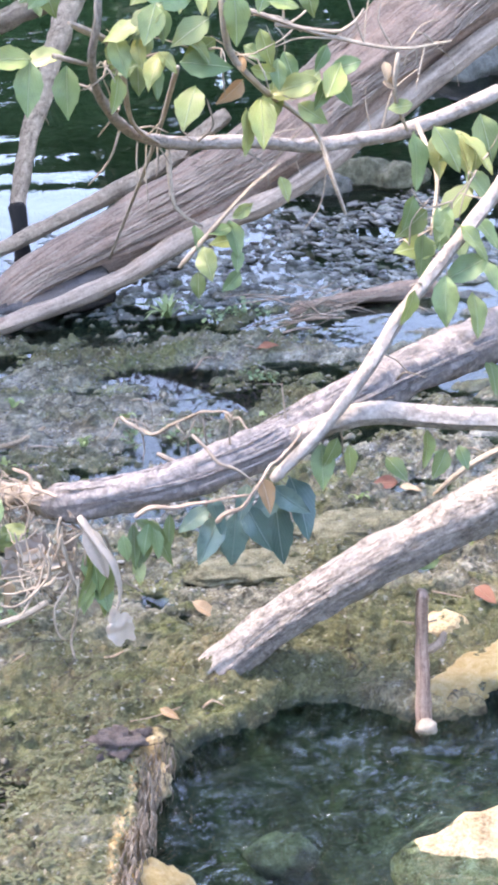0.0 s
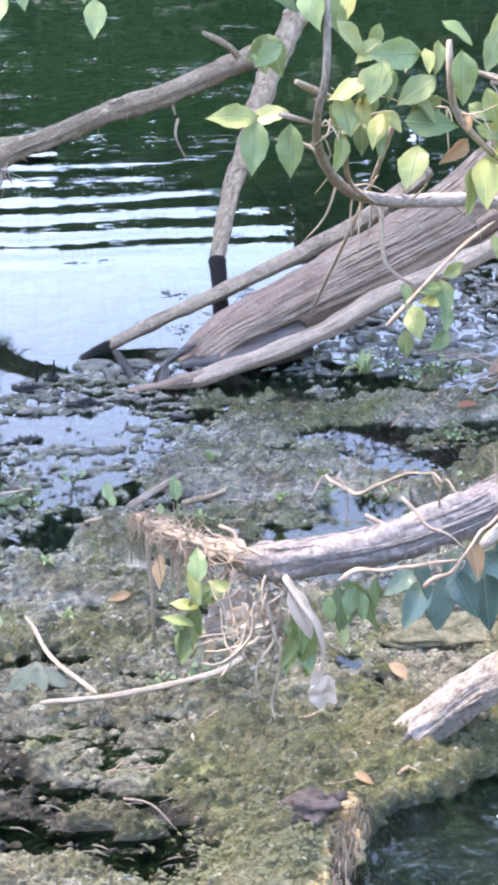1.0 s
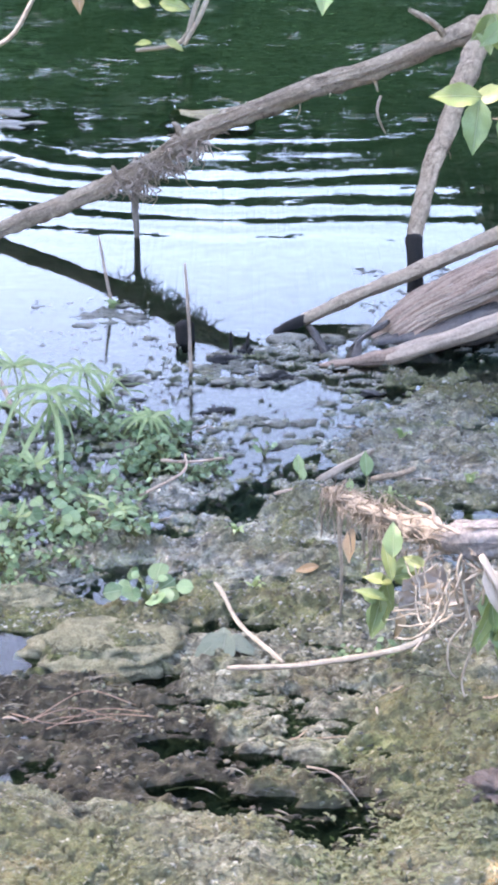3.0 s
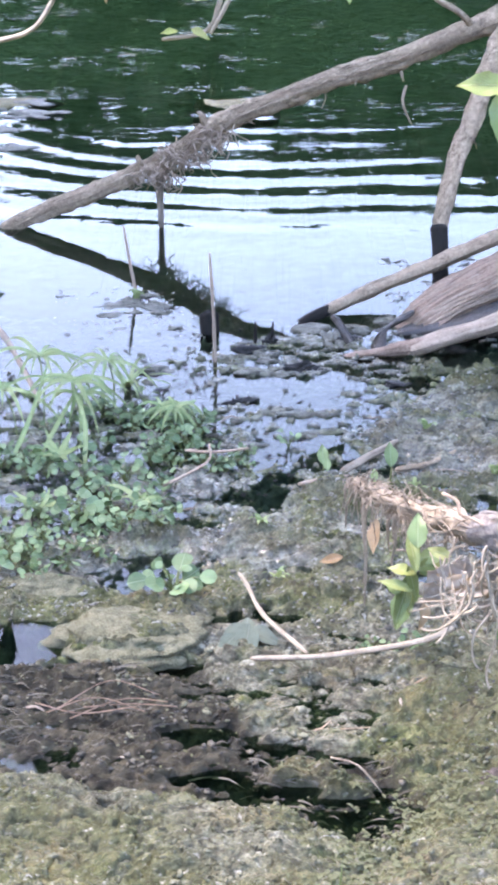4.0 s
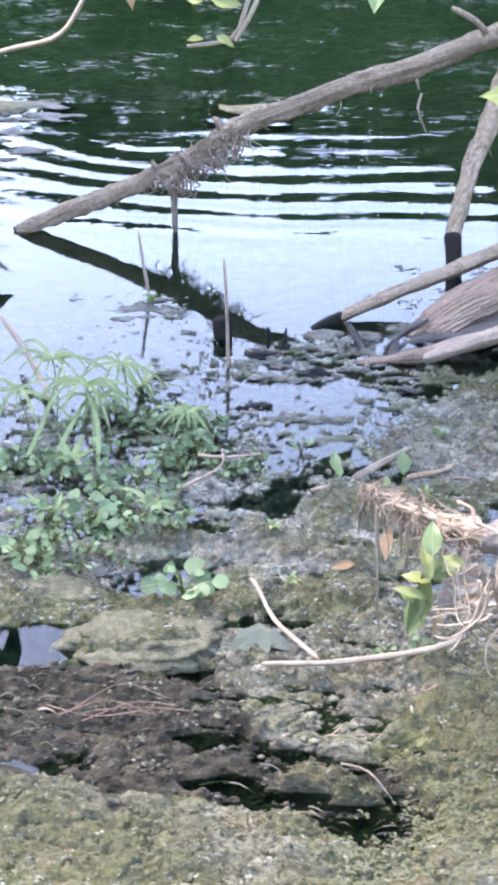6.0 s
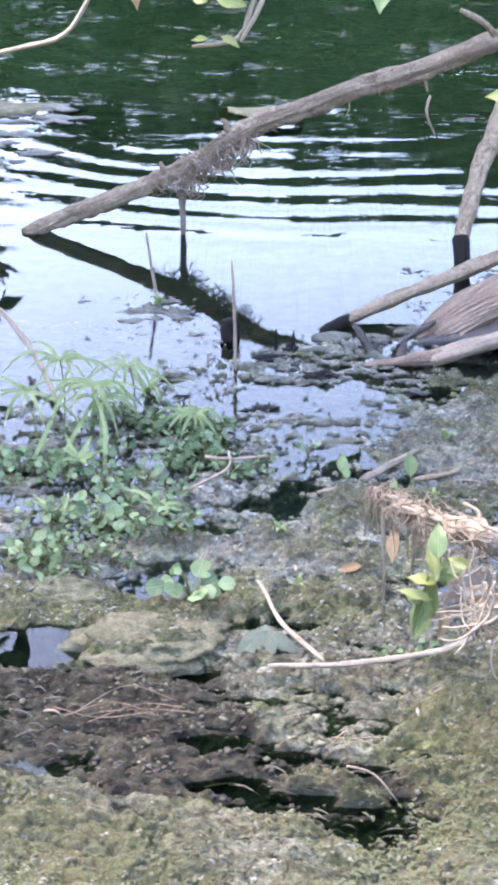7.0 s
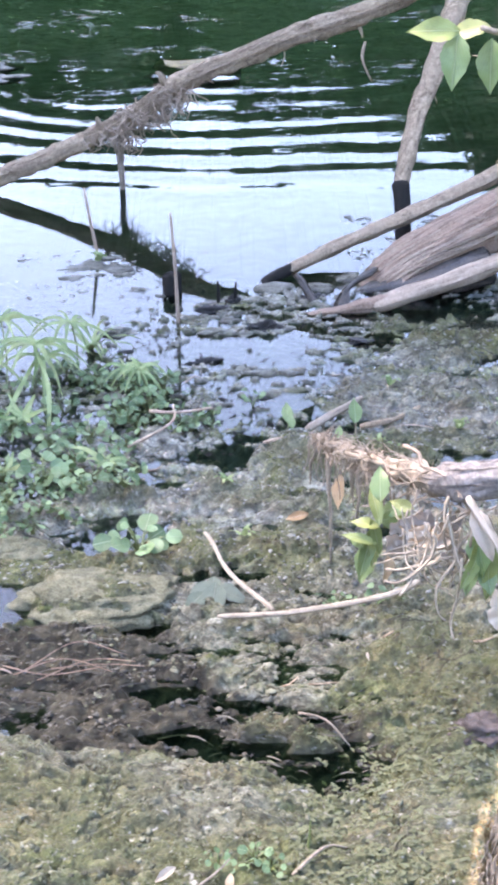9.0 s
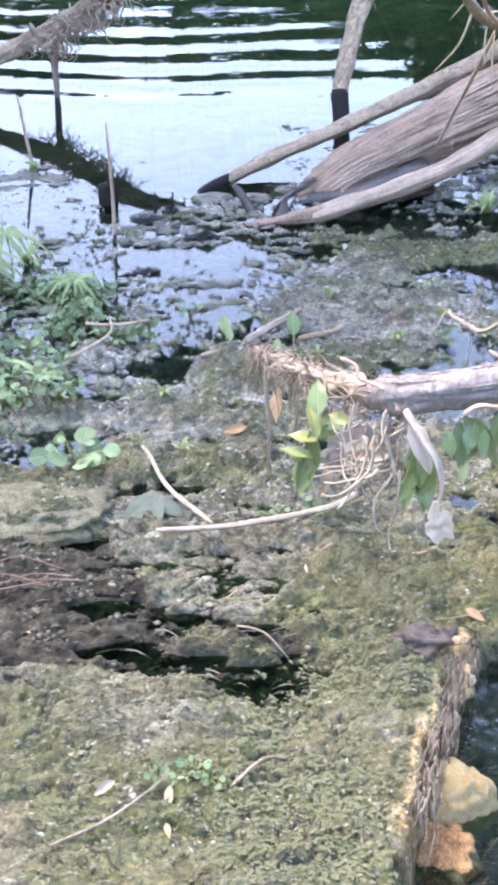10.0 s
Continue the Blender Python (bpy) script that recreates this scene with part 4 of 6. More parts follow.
under_at(branch("pale_limb", [(0.582, 1.63, 0.577), (0.654, 1.655, 0.634), (0.723, 1.69, 0.7), (0.775, 1.74, 0.742), (0.857, 1.79, 0.81), (0.922, 1.83, 0.861), (1.0, 1.87, 0.93)], 0.0075, 0.0105, SMOOTH_LIMB, seg=12, lumps=0.35, step=0.01, seed=13), snag)
log = branch("leaning_log", [(0.53, 2.0, -0.034), (0.637, 2.0, 0.062), (0.706, 1.985, 0.124), (0.805, 1.955, 0.21), (0.898, 1.918, 0.287), (1.016, 1.87, 0.384), (1.4, 1.74, 0.69)],
             0.031, 0.045, PALE_BARK, seg=48, ridge=0.17, lumps=0.12, step=0.005, seed=15, furrow=8, grain=13)
tagged(log, "pale deeply furrowed log leaning into the moss", "log")

LIMB = [(0.31, 1.73, 0.52), (0.326, 1.69, 0.54), (0.462, 1.66, 0.571), (0.603, 1.7, 0.596), (0.704, 1.74, 0.623), (0.839, 1.8, 0.64), (0.983, 1.86, 0.655), (1.4, 2.0, 0.7)]
v, f, u = fibres(LIMB, 110, 0.026, 0.04, 14, 0.002)
tagged(under_at(new("flaking_bark", mesh("flaking_bark", v, f, LIMB_BARK, u)), snag), kind="stuff")
LEAN = [(0.58, 2.0, 0.012), (0.637, 2.0, 0.062), (0.706, 1.985, 0.124), (0.805, 1.955, 0.21), (0.898, 1.918, 0.287), (1.016, 1.87, 0.384), (1.2, 1.81, 0.54)]
v, f, u = fibres(LEAN, 190, 0.032, 0.041, 15, 0.0026)
tagged(under_at(new("flaking_bark", mesh("flaking_bark", v, f, PALE_BARK, u)), log), kind="stuff")
v, f, u = fibres([(p[0], p[1], p[2]) for p in span], 200, 0.022, 0.033, 16, 0.0024)
tagged(under_at(new("flaking_bark", mesh("flaking_bark", v, f, GREY_BARK, u)), over), kind="stuff")

# ---- the leafy branch ----
def more_leaves(count, low, high, size, parent, seed):
    """Extra leaves between two corners of a box."""
    r = random.Random(seed)
    rows = [(*(r.uniform(a, b) for a, b in zip(low, high)), size * r.uniform(0.7, 1.2), r.choice((80, 95, 110, 140, 40, 170)), r.choice((0, 0, 1, 1, 2))) for _ in range(count)]
    leaves(rows, parent)


leafy = empty("leafy_branch", (0.556, 2.15, 0.865), "pale branch with green and yellowing leaves", "branch")
under_at(branch("limb", [(1.13, 2.3, 0.881), (1.031, 2.28, 0.851), (0.924, 2.26, 0.827), (0.8, 2.24, 0.822), (0.676, 2.2, 0.845), (0.556, 2.15, 0.865), (0.468, 2.0, 0.929), (0.391, 1.75, 1.044), (0.349, 1.55, 1.145), (0.35, 1.5, 1.204), (0.349, 1.5, 1.28)],
                0.0135, 0.0036, SMOOTH_LIMB, seg=10, lumps=0.3, seed=17), leafy)
TWIGS = (
    [(0.549, 2.1, 0.99), (0.586, 2.5, 0.75), (0.601, 3.12, 0.31)],
    [(0.542, 2.14, 0.861), (0.549, 2.12, 0.778), (0.591, 2.12, 0.744)],
    [(0.571, 2.2, 0.648), (0.624, 2.2, 0.708), (0.677, 2.2, 0.767), (0.734, 2.22, 0.802)],
    [(0.499, 1.6, 1.215), (0.508, 1.6, 1.143), (0.55, 1.62, 1.092), (0.651, 1.75, 1.001), (0.664, 1.7, 0.953), (0.68, 1.69, 0.909)],
    [(0.328, 1.55, 1.187), (0.394, 1.66, 1.127), (0.45, 1.9, 0.975), (0.523, 2.1, 0.879)],
    [(0.306, 1.52, 1.162), (0.346, 1.55, 1.143)],
)
MORE_TWIGS = (
    [(0.944, 2.2, 0.861), (0.909, 2.0, 0.845), (0.871, 1.9, 0.792)],
    [(0.907, 2.2, 0.971), (0.905, 2.2, 0.911), (0.944, 2.24, 0.836)],
    [(0.711, 2.4, 1.0), (0.839, 2.4, 0.955), (0.971, 2.4, 0.926), (1.066, 2.4, 0.935)],
    [(0.765, 2.4, 0.972), (0.876, 2.4, 0.958), (0.912, 2.4, 0.992)],
)
for k, pts in enumerate(TWIGS + MORE_TWIGS):
    under_at(branch("twig", pts, 0.0042, 0.0026, WHITE_TWIG, seg=7, lumps=0.3, seed=20 + k), leafy)
leaves([(0.300, 1.580, 1.145, 0.049, 180, 2), (0.386, 1.580, 1.171, 0.049, 180, 1), (0.326, 1.580, 1.106, 0.058, 100, 0), (0.381, 1.580, 1.103, 0.046, 100, 2), (0.405, 1.580, 1.147, 0.038, 95, 2), (0.421, 1.580, 1.128, 0.052, 110, 2), (0.437, 1.580, 1.136, 0.032, 60, 2), (0.461, 1.580, 1.168, 0.052, 150, 1), (0.473, 1.580, 1.149, 0.040, 60, 1), (0.513, 1.580, 1.180, 0.058, 80, 1), (0.479, 1.580, 1.131, 0.059, 10, 0), (0.460, 1.580, 1.086, 0.059, 110, 1)], leafy)
leaves([(0.549, 1.600, 1.059, 0.067, 95, 2), (0.533, 1.600, 1.047, 0.054, 80, 2), (0.523, 1.600, 1.126, 0.023, 270, 3), (0.552, 1.600, 1.114, 0.039, 20, 2), (0.584, 1.600, 1.097, 0.057, 170, 2), (0.632, 1.600, 1.105, 0.060, 300, 2), (0.619, 1.600, 1.087, 0.041, 110, 0), (0.642, 1.600, 1.089, 0.042, 60, 0), (0.607, 1.600, 1.065, 0.041, 40, 1), (0.477, 1.600, 1.195, 0.032, 90, 2), (0.441, 1.600, 1.202, 0.065, 180, 0), (0.570, 1.600, 1.191, 0.039, 0, 1), (0.514, 1.600, 1.093, 0.039, 130, 3)], leafy)
leaves([(0.738, 2.200, 0.768, 0.045, 80, 2), (0.673, 2.200, 0.736, 0.045, 330, 2), (0.660, 2.200, 0.692, 0.063, 80, 0), (0.637, 2.200, 0.707, 0.045, 160, 0), (0.615, 2.200, 0.654, 0.063, 80, 1), (0.602, 2.200, 0.617, 0.044, 100, 1)], leafy)
leaves([(0.844, 1.900, 0.902, 0.081, 80, 0), (0.887, 1.900, 0.919, 0.073, 60, 1), (0.931, 1.900, 0.912, 0.074, 70, 2), (0.837, 1.900, 0.827, 0.051, 100, 0), (0.861, 1.900, 0.764, 0.067, 90, 0), (0.901, 1.900, 0.838, 0.074, 150, 1), (0.939, 1.900, 0.860, 0.067, 60, 0), (0.878, 1.780, 0.788, 0.071, 160, 0), (0.891, 1.780, 0.827, 0.063, 40, 1), (0.843, 1.750, 0.756, 0.070, 100, 0), (0.783, 1.720, 0.764, 0.049, 100, 2), (0.903, 1.780, 0.722, 0.065, 90, 1)], leafy)
leaves([(0.900, 2.200, 0.925, 0.036, 0, 3), (0.915, 2.200, 0.889, 0.041, 180, 1), (0.890, 2.200, 0.946, 0.031, 90, 3), (0.926, 1.800, 0.769, 0.047, 80, 0), (0.944, 1.800, 0.617, 0.055, 90, 1), (0.868, 1.850, 0.826, 0.054, 120, 0), (0.933, 1.850, 0.814, 0.062, 70, 0)], leafy)
leaves([(0.334, 1.500, 1.276, 0.056, 85, 0), (0.256, 1.500, 1.166, 0.054, 180, 2), (0.277, 1.500, 1.134, 0.058, 100, 0)], leafy)
more_leaves(9, (0.4, 1.56, 1.12), (0.56, 1.66, 1.22), 0.048, leafy, 1)
more_leaves(7, (0.34, 1.56, 1.18), (0.62, 1.64, 1.27), 0.055, leafy, 2)
more_leaves(4, (0.29, 1.57, 1.19), (0.335, 1.62, 1.27), 0.042, leafy, 8)
more_leaves(4, (0.3, 1.56, 1.2), (0.4, 1.62, 1.28), 0.05, leafy, 6)
more_leaves(7, (0.38, 1.58, 1.1), (0.46, 1.64, 1.2), 0.045, leafy, 7)
more_leaves(7, (0.56, 1.6, 1.06), (0.65, 1.66, 1.12), 0.045, leafy, 3)
more_leaves(11, (0.84, 1.84, 0.76), (0.96, 1.95, 0.93), 0.062, leafy, 4)
more_leaves(5, (0.6, 2.18, 0.6), (0.68, 2.24, 0.7), 0.045, leafy, 5)
leaves([(0.657, 1.660, 0.574, 0.062, 95, 0), (0.695, 1.660, 0.578, 0.045, 80, 2), (0.801, 1.660, 0.587, 0.053, 100, 2), (0.821, 1.660, 0.562, 0.046, 120, 1), (0.669, 1.660, 0.593, 0.043, 110, 1), (0.760, 1.660, 0.562, 0.044, 60, 1), (0.852, 1.660, 0.569, 0.037, 80, 0)], snag)
leaves([(0.513, 1.68, 0.472, 0.07, 120, 0), (0.545, 1.68, 0.463, 0.075, 100, 0), (0.575, 1.675, 0.483, 0.07, 70, 0), (0.605, 1.68, 0.470, 0.085, 95, 0), (0.637, 1.68, 0.510, 0.085, 80, 0), (0.59, 1.69, 0.506, 0.06, 140, 0), (0.54, 1.69, 0.443, 0.045, 90, 0), (0.491, 1.68, 0.503, 0.05, 150, 0), (0.615, 1.67, 0.523, 0.06, 40, 0), (0.525, 1.685, 0.503, 0.055, 60, 0), (0.56, 1.69, 0.518, 0.05, 110, 0)], snag, kinds=[LOBED], spin=35)


RNG = random.Random(21)


def rnd(a, b):
    return RNG.uniform(a, b)


def strand(start, drop, wander, count=5):
    """A drooping, curling line from a point."""
    x, y, z = start
    pts = [(x, y, z)]
    for k in range(count):
        x, y, z = x + rnd(-wander, wander), y + rnd(-wander, wander) * 0.6, z - drop / count * rnd(0.3, 1.6)
        pts.append((x, y, z))
    return pts


def joined(tubes):
    verts, faces, uvs = [], [], []
    for v, f, u in tubes:
        base = len(verts)
        verts += list(v)
        uvs += list(u)
        faces += [tuple(q + base for q in face) for face in f]
    return verts, faces, uvs


# fibre clumps, knots and a hanging stem on the branch over the pond
for at, size in (((-0.28, 4.385, 0.165), (0.06, 0.035, 0.03)), ((-0.19, 4.385, 0.215), (0.07, 0.035, 0.03)), ((-0.11, 4.385, 0.275), (0.05, 0.035, 0.03))):
    lines = []
    for _ in range(90):
        p = (at[0] + rnd(-1, 1) * size[0], at[1] + rnd(-1, 1) * size[1], at[2] + rnd(-0.6, 1) * size[2])
        lines.append(tube(strand(p, rnd(0.01, 0.07), 0.02, 4), 0.0025, 0.0012, seg=5, step=0.02, seed=rnd(0, 9)))
    v, f, u = joined(lines)
    tagged(under_at(new("root_clump", mesh("root_clump", v, f, BARE_WOOD, u)), over), "clump of dry brown rootlets caught on the branch", kind="stuff")
under_at(branch("hanging_stem", [(-0.256, 4.39, 0.16), (-0.262, 4.39, 0.09), (-0.26, 4.39, 0.02), (-0.262, 4.39, -0.1)], 0.012, 0.004, TAN_WOOD, over, seg=8), over)
under_at(branch("knot", [(-0.125, 4.4, 0.28), (-0.135, 4.39, 0.325), (-0.15, 4.39, 0.335)], 0.013, 0.006, GREY_BARK, seg=8), over)
under_at(branch("knot", [(-0.31, 4.39, 0.18), (-0.32, 4.38, 0.215)], 0.012, 0.006, GREY_BARK, seg=8), over)
under_at(branch("stub", [(0.41, 4.4, 0.46), (0.42, 4.38, 0.42)], 0.008, 0.003, GREY_BARK, seg=7), over)
under_at(branch("stub", [(0.61, 4.4, 0.555), (0.575, 4.37, 0.6), (0.54, 4.36, 0.625), (0.495, 4.35, 0.65)], 0.011, 0.008, GREY_BARK, seg=8), over)
curl = branch("dead_tendril", [(0.421, 4.3, 0.43), (0.412, 4.3, 0.39), (0.425, 4.3, 0.35), (0.44, 4.3, 0.32)], 0.005, 0.002, BARE_WOOD, seg=6)
under_at(curl, over)

# twigs on the forked limb
def side_twigs(path, count, length, mat, parent, seed, radius=0.0016):
    """Small crooked twigs that leave a branch on all sides."""
    r = random.Random(seed)
    pts = spline(path, 0.015)
    for k in range(count):
        p = Vector(pts[r.randrange(len(pts))])
        way = Vector((r.gauss(0, 1), r.gauss(0, 0.6), r.gauss(-0.1, 1))).normalized()
        n = length * r.uniform(0.4, 1.2)
        q = p + way * n * 0.5 + Vector((r.gauss(0, 1), 0, r.gauss(0, 1))) * n * 0.12
        end = q + (way + Vector((r.gauss(0, 0.5), 0, r.gauss(-0.2, 0.5)))).normalized() * n * 0.5
        under_at(branch("twig", [tuple(p), tuple(q), tuple(end)], radius * r.uniform(0.8, 1.5), radius * 0.5, mat, seg=5, step=0.012, lumps=0.3, seed=seed + k), parent)


side_twigs([(1.031, 2.28, 0.851), (0.8, 2.24, 0.822), (0.556, 2.15, 0.865), (0.468, 2.0, 0.929), (0.391, 1.75, 1.044)], 26, 0.1, WHITE_TWIG, leafy, 101)
side_twigs([(0.349, 1.55, 1.145), (0.394, 1.62, 1.13), (0.5, 1.6, 1.14), (0.6, 1.62, 1.08)], 18, 0.06, WHITE_TWIG, leafy, 151, 0.0012)
side_twigs([(0.765, 2.4, 0.97), (0.9, 2.4, 0.94), (1.05, 2.4, 0.93)], 16, 0.12, WHITE_TWIG, leafy, 201)
side_twigs([(0.84, 1.9, 0.78), (0.9, 1.88, 0.86), (0.94, 1.88, 0.92)], 12, 0.08, WHITE_TWIG, leafy, 231, 0.0014)
side_twigs([(0.4, 1.66, 0.56), (0.603, 1.69, 0.596), (0.78, 1.76, 0.63)], 14, 0.07, TAN_WOOD, snag, 251, 0.0016)
side_twigs([(0.654, 1.655, 0.634), (0.775, 1.74, 0.742), (0.857, 1.79, 0.81)], 9, 0.05, WHITE_TWIG, snag, 271, 0.0014)
side_twigs([(-0.6, 4.39, 0.04), (-0.3, 4.39, 0.17), (0.0, 4.39, 0.33), (0.5, 4.4, 0.51)], 22, 0.045, GREY_BARK, over, 401, 0.0042)
side_twigs([(0.51, 4.04, 0.18), (0.6, 4.2, 0.4), (0.7, 4.36, 0.58)], 8, 0.04, GREY_BARK, post, 431, 0.004)
side_twigs([(-0.5, 4.39, 0.08), (0.0, 4.39, 0.33), (0.5, 4.4, 0.51)], 12, 0.05, BARE_WOOD, over, 291, 0.002)
side_twigs([(0.7, 3.66, 0.2), (1.0, 3.7, 0.33), (1.3, 3.75, 0.5)], 14, 0.16, BARE_WOOD, fallen, 311, 0.002)
side_twigs([(0.441, 2.0, 0.499), (0.522, 1.9, 0.537), (0.566, 1.84, 0.571)], 10, 0.07, TAN_WOOD, snag, 331, 0.0014)
for k, pts in enumerate((
    [(0.441, 2.0, 0.499), (0.482, 1.95, 0.493), (0.522, 1.9, 0.537), (0.566, 1.84, 0.571), (0.588, 1.75, 0.588)],
    [(0.488, 1.66, 0.641), (0.512, 1.62, 0.62), (0.558, 1.6, 0.592)],
    [(0.448, 1.7, 0.592), (0.488, 1.68, 0.578), (0.537, 1.67, 0.567)],
    [(0.405, 1.62, 0.554), (0.49, 1.62, 0.562), (0.548, 1.62, 0.571)],
    [(0.501, 1.6, 0.54), (0.551, 1.6, 0.582), (0.622, 1.66, 0.627)],
    [(0.265, 1.75, 0.561), (0.302, 1.7, 0.552), (0.354, 1.66, 0.543)],
)):
    under_at(branch("twig", [(x + rnd(-0.006, 0.006), y, z + rnd(-0.006, 0.006)) for x, y, z in spline(pts, 0.02)], 0.0029, 0.0016, TAN_WOOD if k < 3 else BARE_WOOD, seg=8, lumps=0.6, step=0.006, seed=40 + k), snag)
under_at(branch("twig", [(0.899, 1.88, 0.385), (0.94, 1.86, 0.439), (0.995, 1.85, 0.473), (1.06, 1.84, 0.49)], 0.004, 0.006, WHITE_TWIG, seg=8, lumps=0.3), log)

# dry flood debris caught at the end of the limb
tangle = empty("flood_debris", (0.3, 1.75, 0.45), "tangle of dry tan vines and bleached rootlets hanging on the limb", "debris")
MAT = [(0.181, 2.42, 0.225), (0.205, 2.3, 0.275), (0.237, 2.2, 0.31), (0.262, 1.95, 0.42), (0.295, 1.8, 0.485), (0.34, 1.68, 0.53)]
line_pts = spline(MAT, 0.012)


def curling(start, way, length, bend, seed):
    """A curling line: its heading swings as it goes."""
    r = random.Random(seed)
    p, d = Vector(start), Vector(way).normalized()
    swing = Vector((0, 0, 0))
    pts = [tuple(p)]
    for _ in range(max(3, round(length / 0.011))):
        swing = swing * 0.7 + Vector((r.gauss(0, bend), r.gauss(0, bend * 0.5), r.gauss(0, bend)))
        d = (d + swing).normalized()
        p = p + d * 0.011
        pts.append(tuple(p))
    return pts


under_at(branch("matted_roll", MAT, 0.005, 0.014, TAN_WOOD, seg=22, ridge=0.6, lumps=0.9, step=0.008, seed=7, furrow=5), tangle)
lines = []
for k in range(560):
    j = RNG.randrange(len(line_pts) - 2)
    p = line_pts[j]
    ahead = Vector(line_pts[j + 1] - p).normalized() * (1 if j < 0.3 * len(line_pts) else RNG.choice((-1, 1)))
    off = Vector((rnd(-1, 1), rnd(-1, 1), rnd(-1.2, 0.9))) * (0.01 + 0.012 * j / len(line_pts))
    way = ahead + Vector((rnd(-1, 1), rnd(-1, 1), rnd(-1.6, 0.1))) * 0.3
    lines.append(tube(curling(Vector(p) + off, way, rnd(0.025, 0.07), 0.11, k), rnd(0.0007, 0.002), 0.0007, seg=5, step=0.012, seed=rnd(0, 9)))
for _ in range(70):
    p = line_pts[int(len(line_pts) * rnd(0.02, 0.6))]
    lines.append(tube(strand((p[0] + rnd(-0.02, 0.02), p[1] - 0.01, p[2]), rnd(0.02, 0.09), 0.006, 4), rnd(0.0008, 0.0016), 0.0007, seg=5, step=0.02, seed=rnd(0, 9)))
v, f, u = joined(lines)
tagged(under_at(new("dry_fibres", mesh("dry_fibres", v, f, TAN_WOOD, u)), tangle), "matted dry plant fibres", kind="stuff")
for k in range(44):
    thick = k < 18
    p = (rnd(0.275, 0.36) if thick else rnd(0.25, 0.38), rnd(1.63, 1.68) if thick else rnd(1.65, 1.71), rnd(0.46, 0.53))
    under_at(branch("rootlet", curling(p, (rnd(-0.6, 0.5), rnd(-0.3, 0.3), -1), rnd(0.05, 0.12), 0.2, 900 + k), rnd(0.0016, 0.0026) if thick else rnd(0.0009, 0.0018), 0.0014 if thick else 0.0008, WHITE_TWIG, seg=7, step=0.008, lumps=0.4, seed=60 + k), tangle)
for k in range(2):
    p = (rnd(0.27, 0.33), rnd(1.64, 1.7), rnd(0.42, 0.47))
    under_at(branch("rootlet", curling(p, (-1, 0, -0.25), rnd(0.05, 0.1), 0.08, 950 + k), rnd(0.0016, 0.0026), 0.0012, WHITE_TWIG, seg=6, step=0.008, seed=160 + k), tangle)
for k, (p, n) in enumerate((((0.232, 2.2, 0.29), 0.1), ((0.24, 2.18, 0.28), 0.09), ((0.29, 1.86, 0.44), 0.07), ((0.185, 2.38, 0.22), 0.07))):
    under_at(branch("hanging_strip", strand(p, n, 0.006, 4), 0.0035, 0.0015, TAN_WOOD, seg=6, step=0.012, seed=80 + k), tangle)
under_at(branch("rag", [(0.335, 1.65, 0.54), (0.356, 1.635, 0.508), (0.375, 1.62, 0.478), (0.382, 1.62, 0.44), (0.374, 1.612, 0.41)], 0.008, 0.005, RAG, seg=12, flat=0.3, ridge=0.3, lumps=0.6, step=0.008, seed=93), tangle)


def crumpled(name, at, width, height, seed, parent):
    """A crumpled scrap of thin dry leaf, facing the bank."""
    verts, faces, n = [], [], 11
    for layer in (0, 1):
        for j in range(n):
            for i in range(n):
                u, v = 2 * i / (n - 1) - 1, 2 * j / (n - 1) - 1
                ring = max(abs(u), abs(v)) / max(math.hypot(u, v), 1e-6)
                edge = 1 + 0.45 * noise.noise(Vector((u * 1.4 + seed, v * 1.4, seed * 3)))
                x, z = u * ring * edge * width, v * ring * edge * height
                y = 0.3 * width * noise.noise(Vector((u * 1.5, v * 1.5 + seed, 5))) + 0.12 * width * abs(noise.noise(Vector((u * 5, v * 3, seed)))) + 0.0008 * layer
                verts.append((at[0] + x, at[1] + y, at[2] + z))
    for layer in (0, 1):
        for j in range(n - 1):
            for i in range(n - 1):
                a = layer * n * n + j * n + i
                quad = (a, a + 1, a + n + 1, a + n)
                faces.append(quad if layer == 0 else quad[::-1])
    under_at(new(name, mesh(name, verts, faces, HUSK if seed >= 20 else RAG)), parent)


crumpled("rag_end", (0.38, 1.608, 0.39), 0.019, 0.022, 4, tangle)
crumpled("rag_end", (0.372, 1.61, 0.408), 0.007, 0.016, 5, tangle)
for k in range(9):
    crumpled("dried_leaf", (rnd(0.245, 0.33), rnd(1.68, 1.74), rnd(0.42, 0.51)), rnd(0.01, 0.022), rnd(0.008, 0.018), 20 + k, tangle)
crumpled("dried_leaf", (0.28, 1.675, 0.472), 0.018, 0.013, 7, tangle)
under_at(branch("hanging_strip", [(0.2, 2.3, 0.26), (0.2, 2.29, 0.2), (0.204, 2.28, 0.15), (0.2, 2.28, 0.1)], 0.006, 0.0015, OCHRE_ROOT, seg=7, flat=0.4, seed=91), tangle)
leaf_at("dried_leaf", BLEACHED, (0.354, 1.63, 0.498), 0.075, 70, tangle, 15)
leaf_at("dried_leaf", BLEACHED, (0.3, 1.66, 0.47), 0.05, 170, tangle, 40)
leaf_at("dried_leaf", TANLEAF, (0.28, 1.68, 0.47), 0.055, 200, tangle, 40)
leaf_at("dried_leaf", TANLEAF, (0.215, 2.27, 0.2), 0.06, 100, tangle, 30)
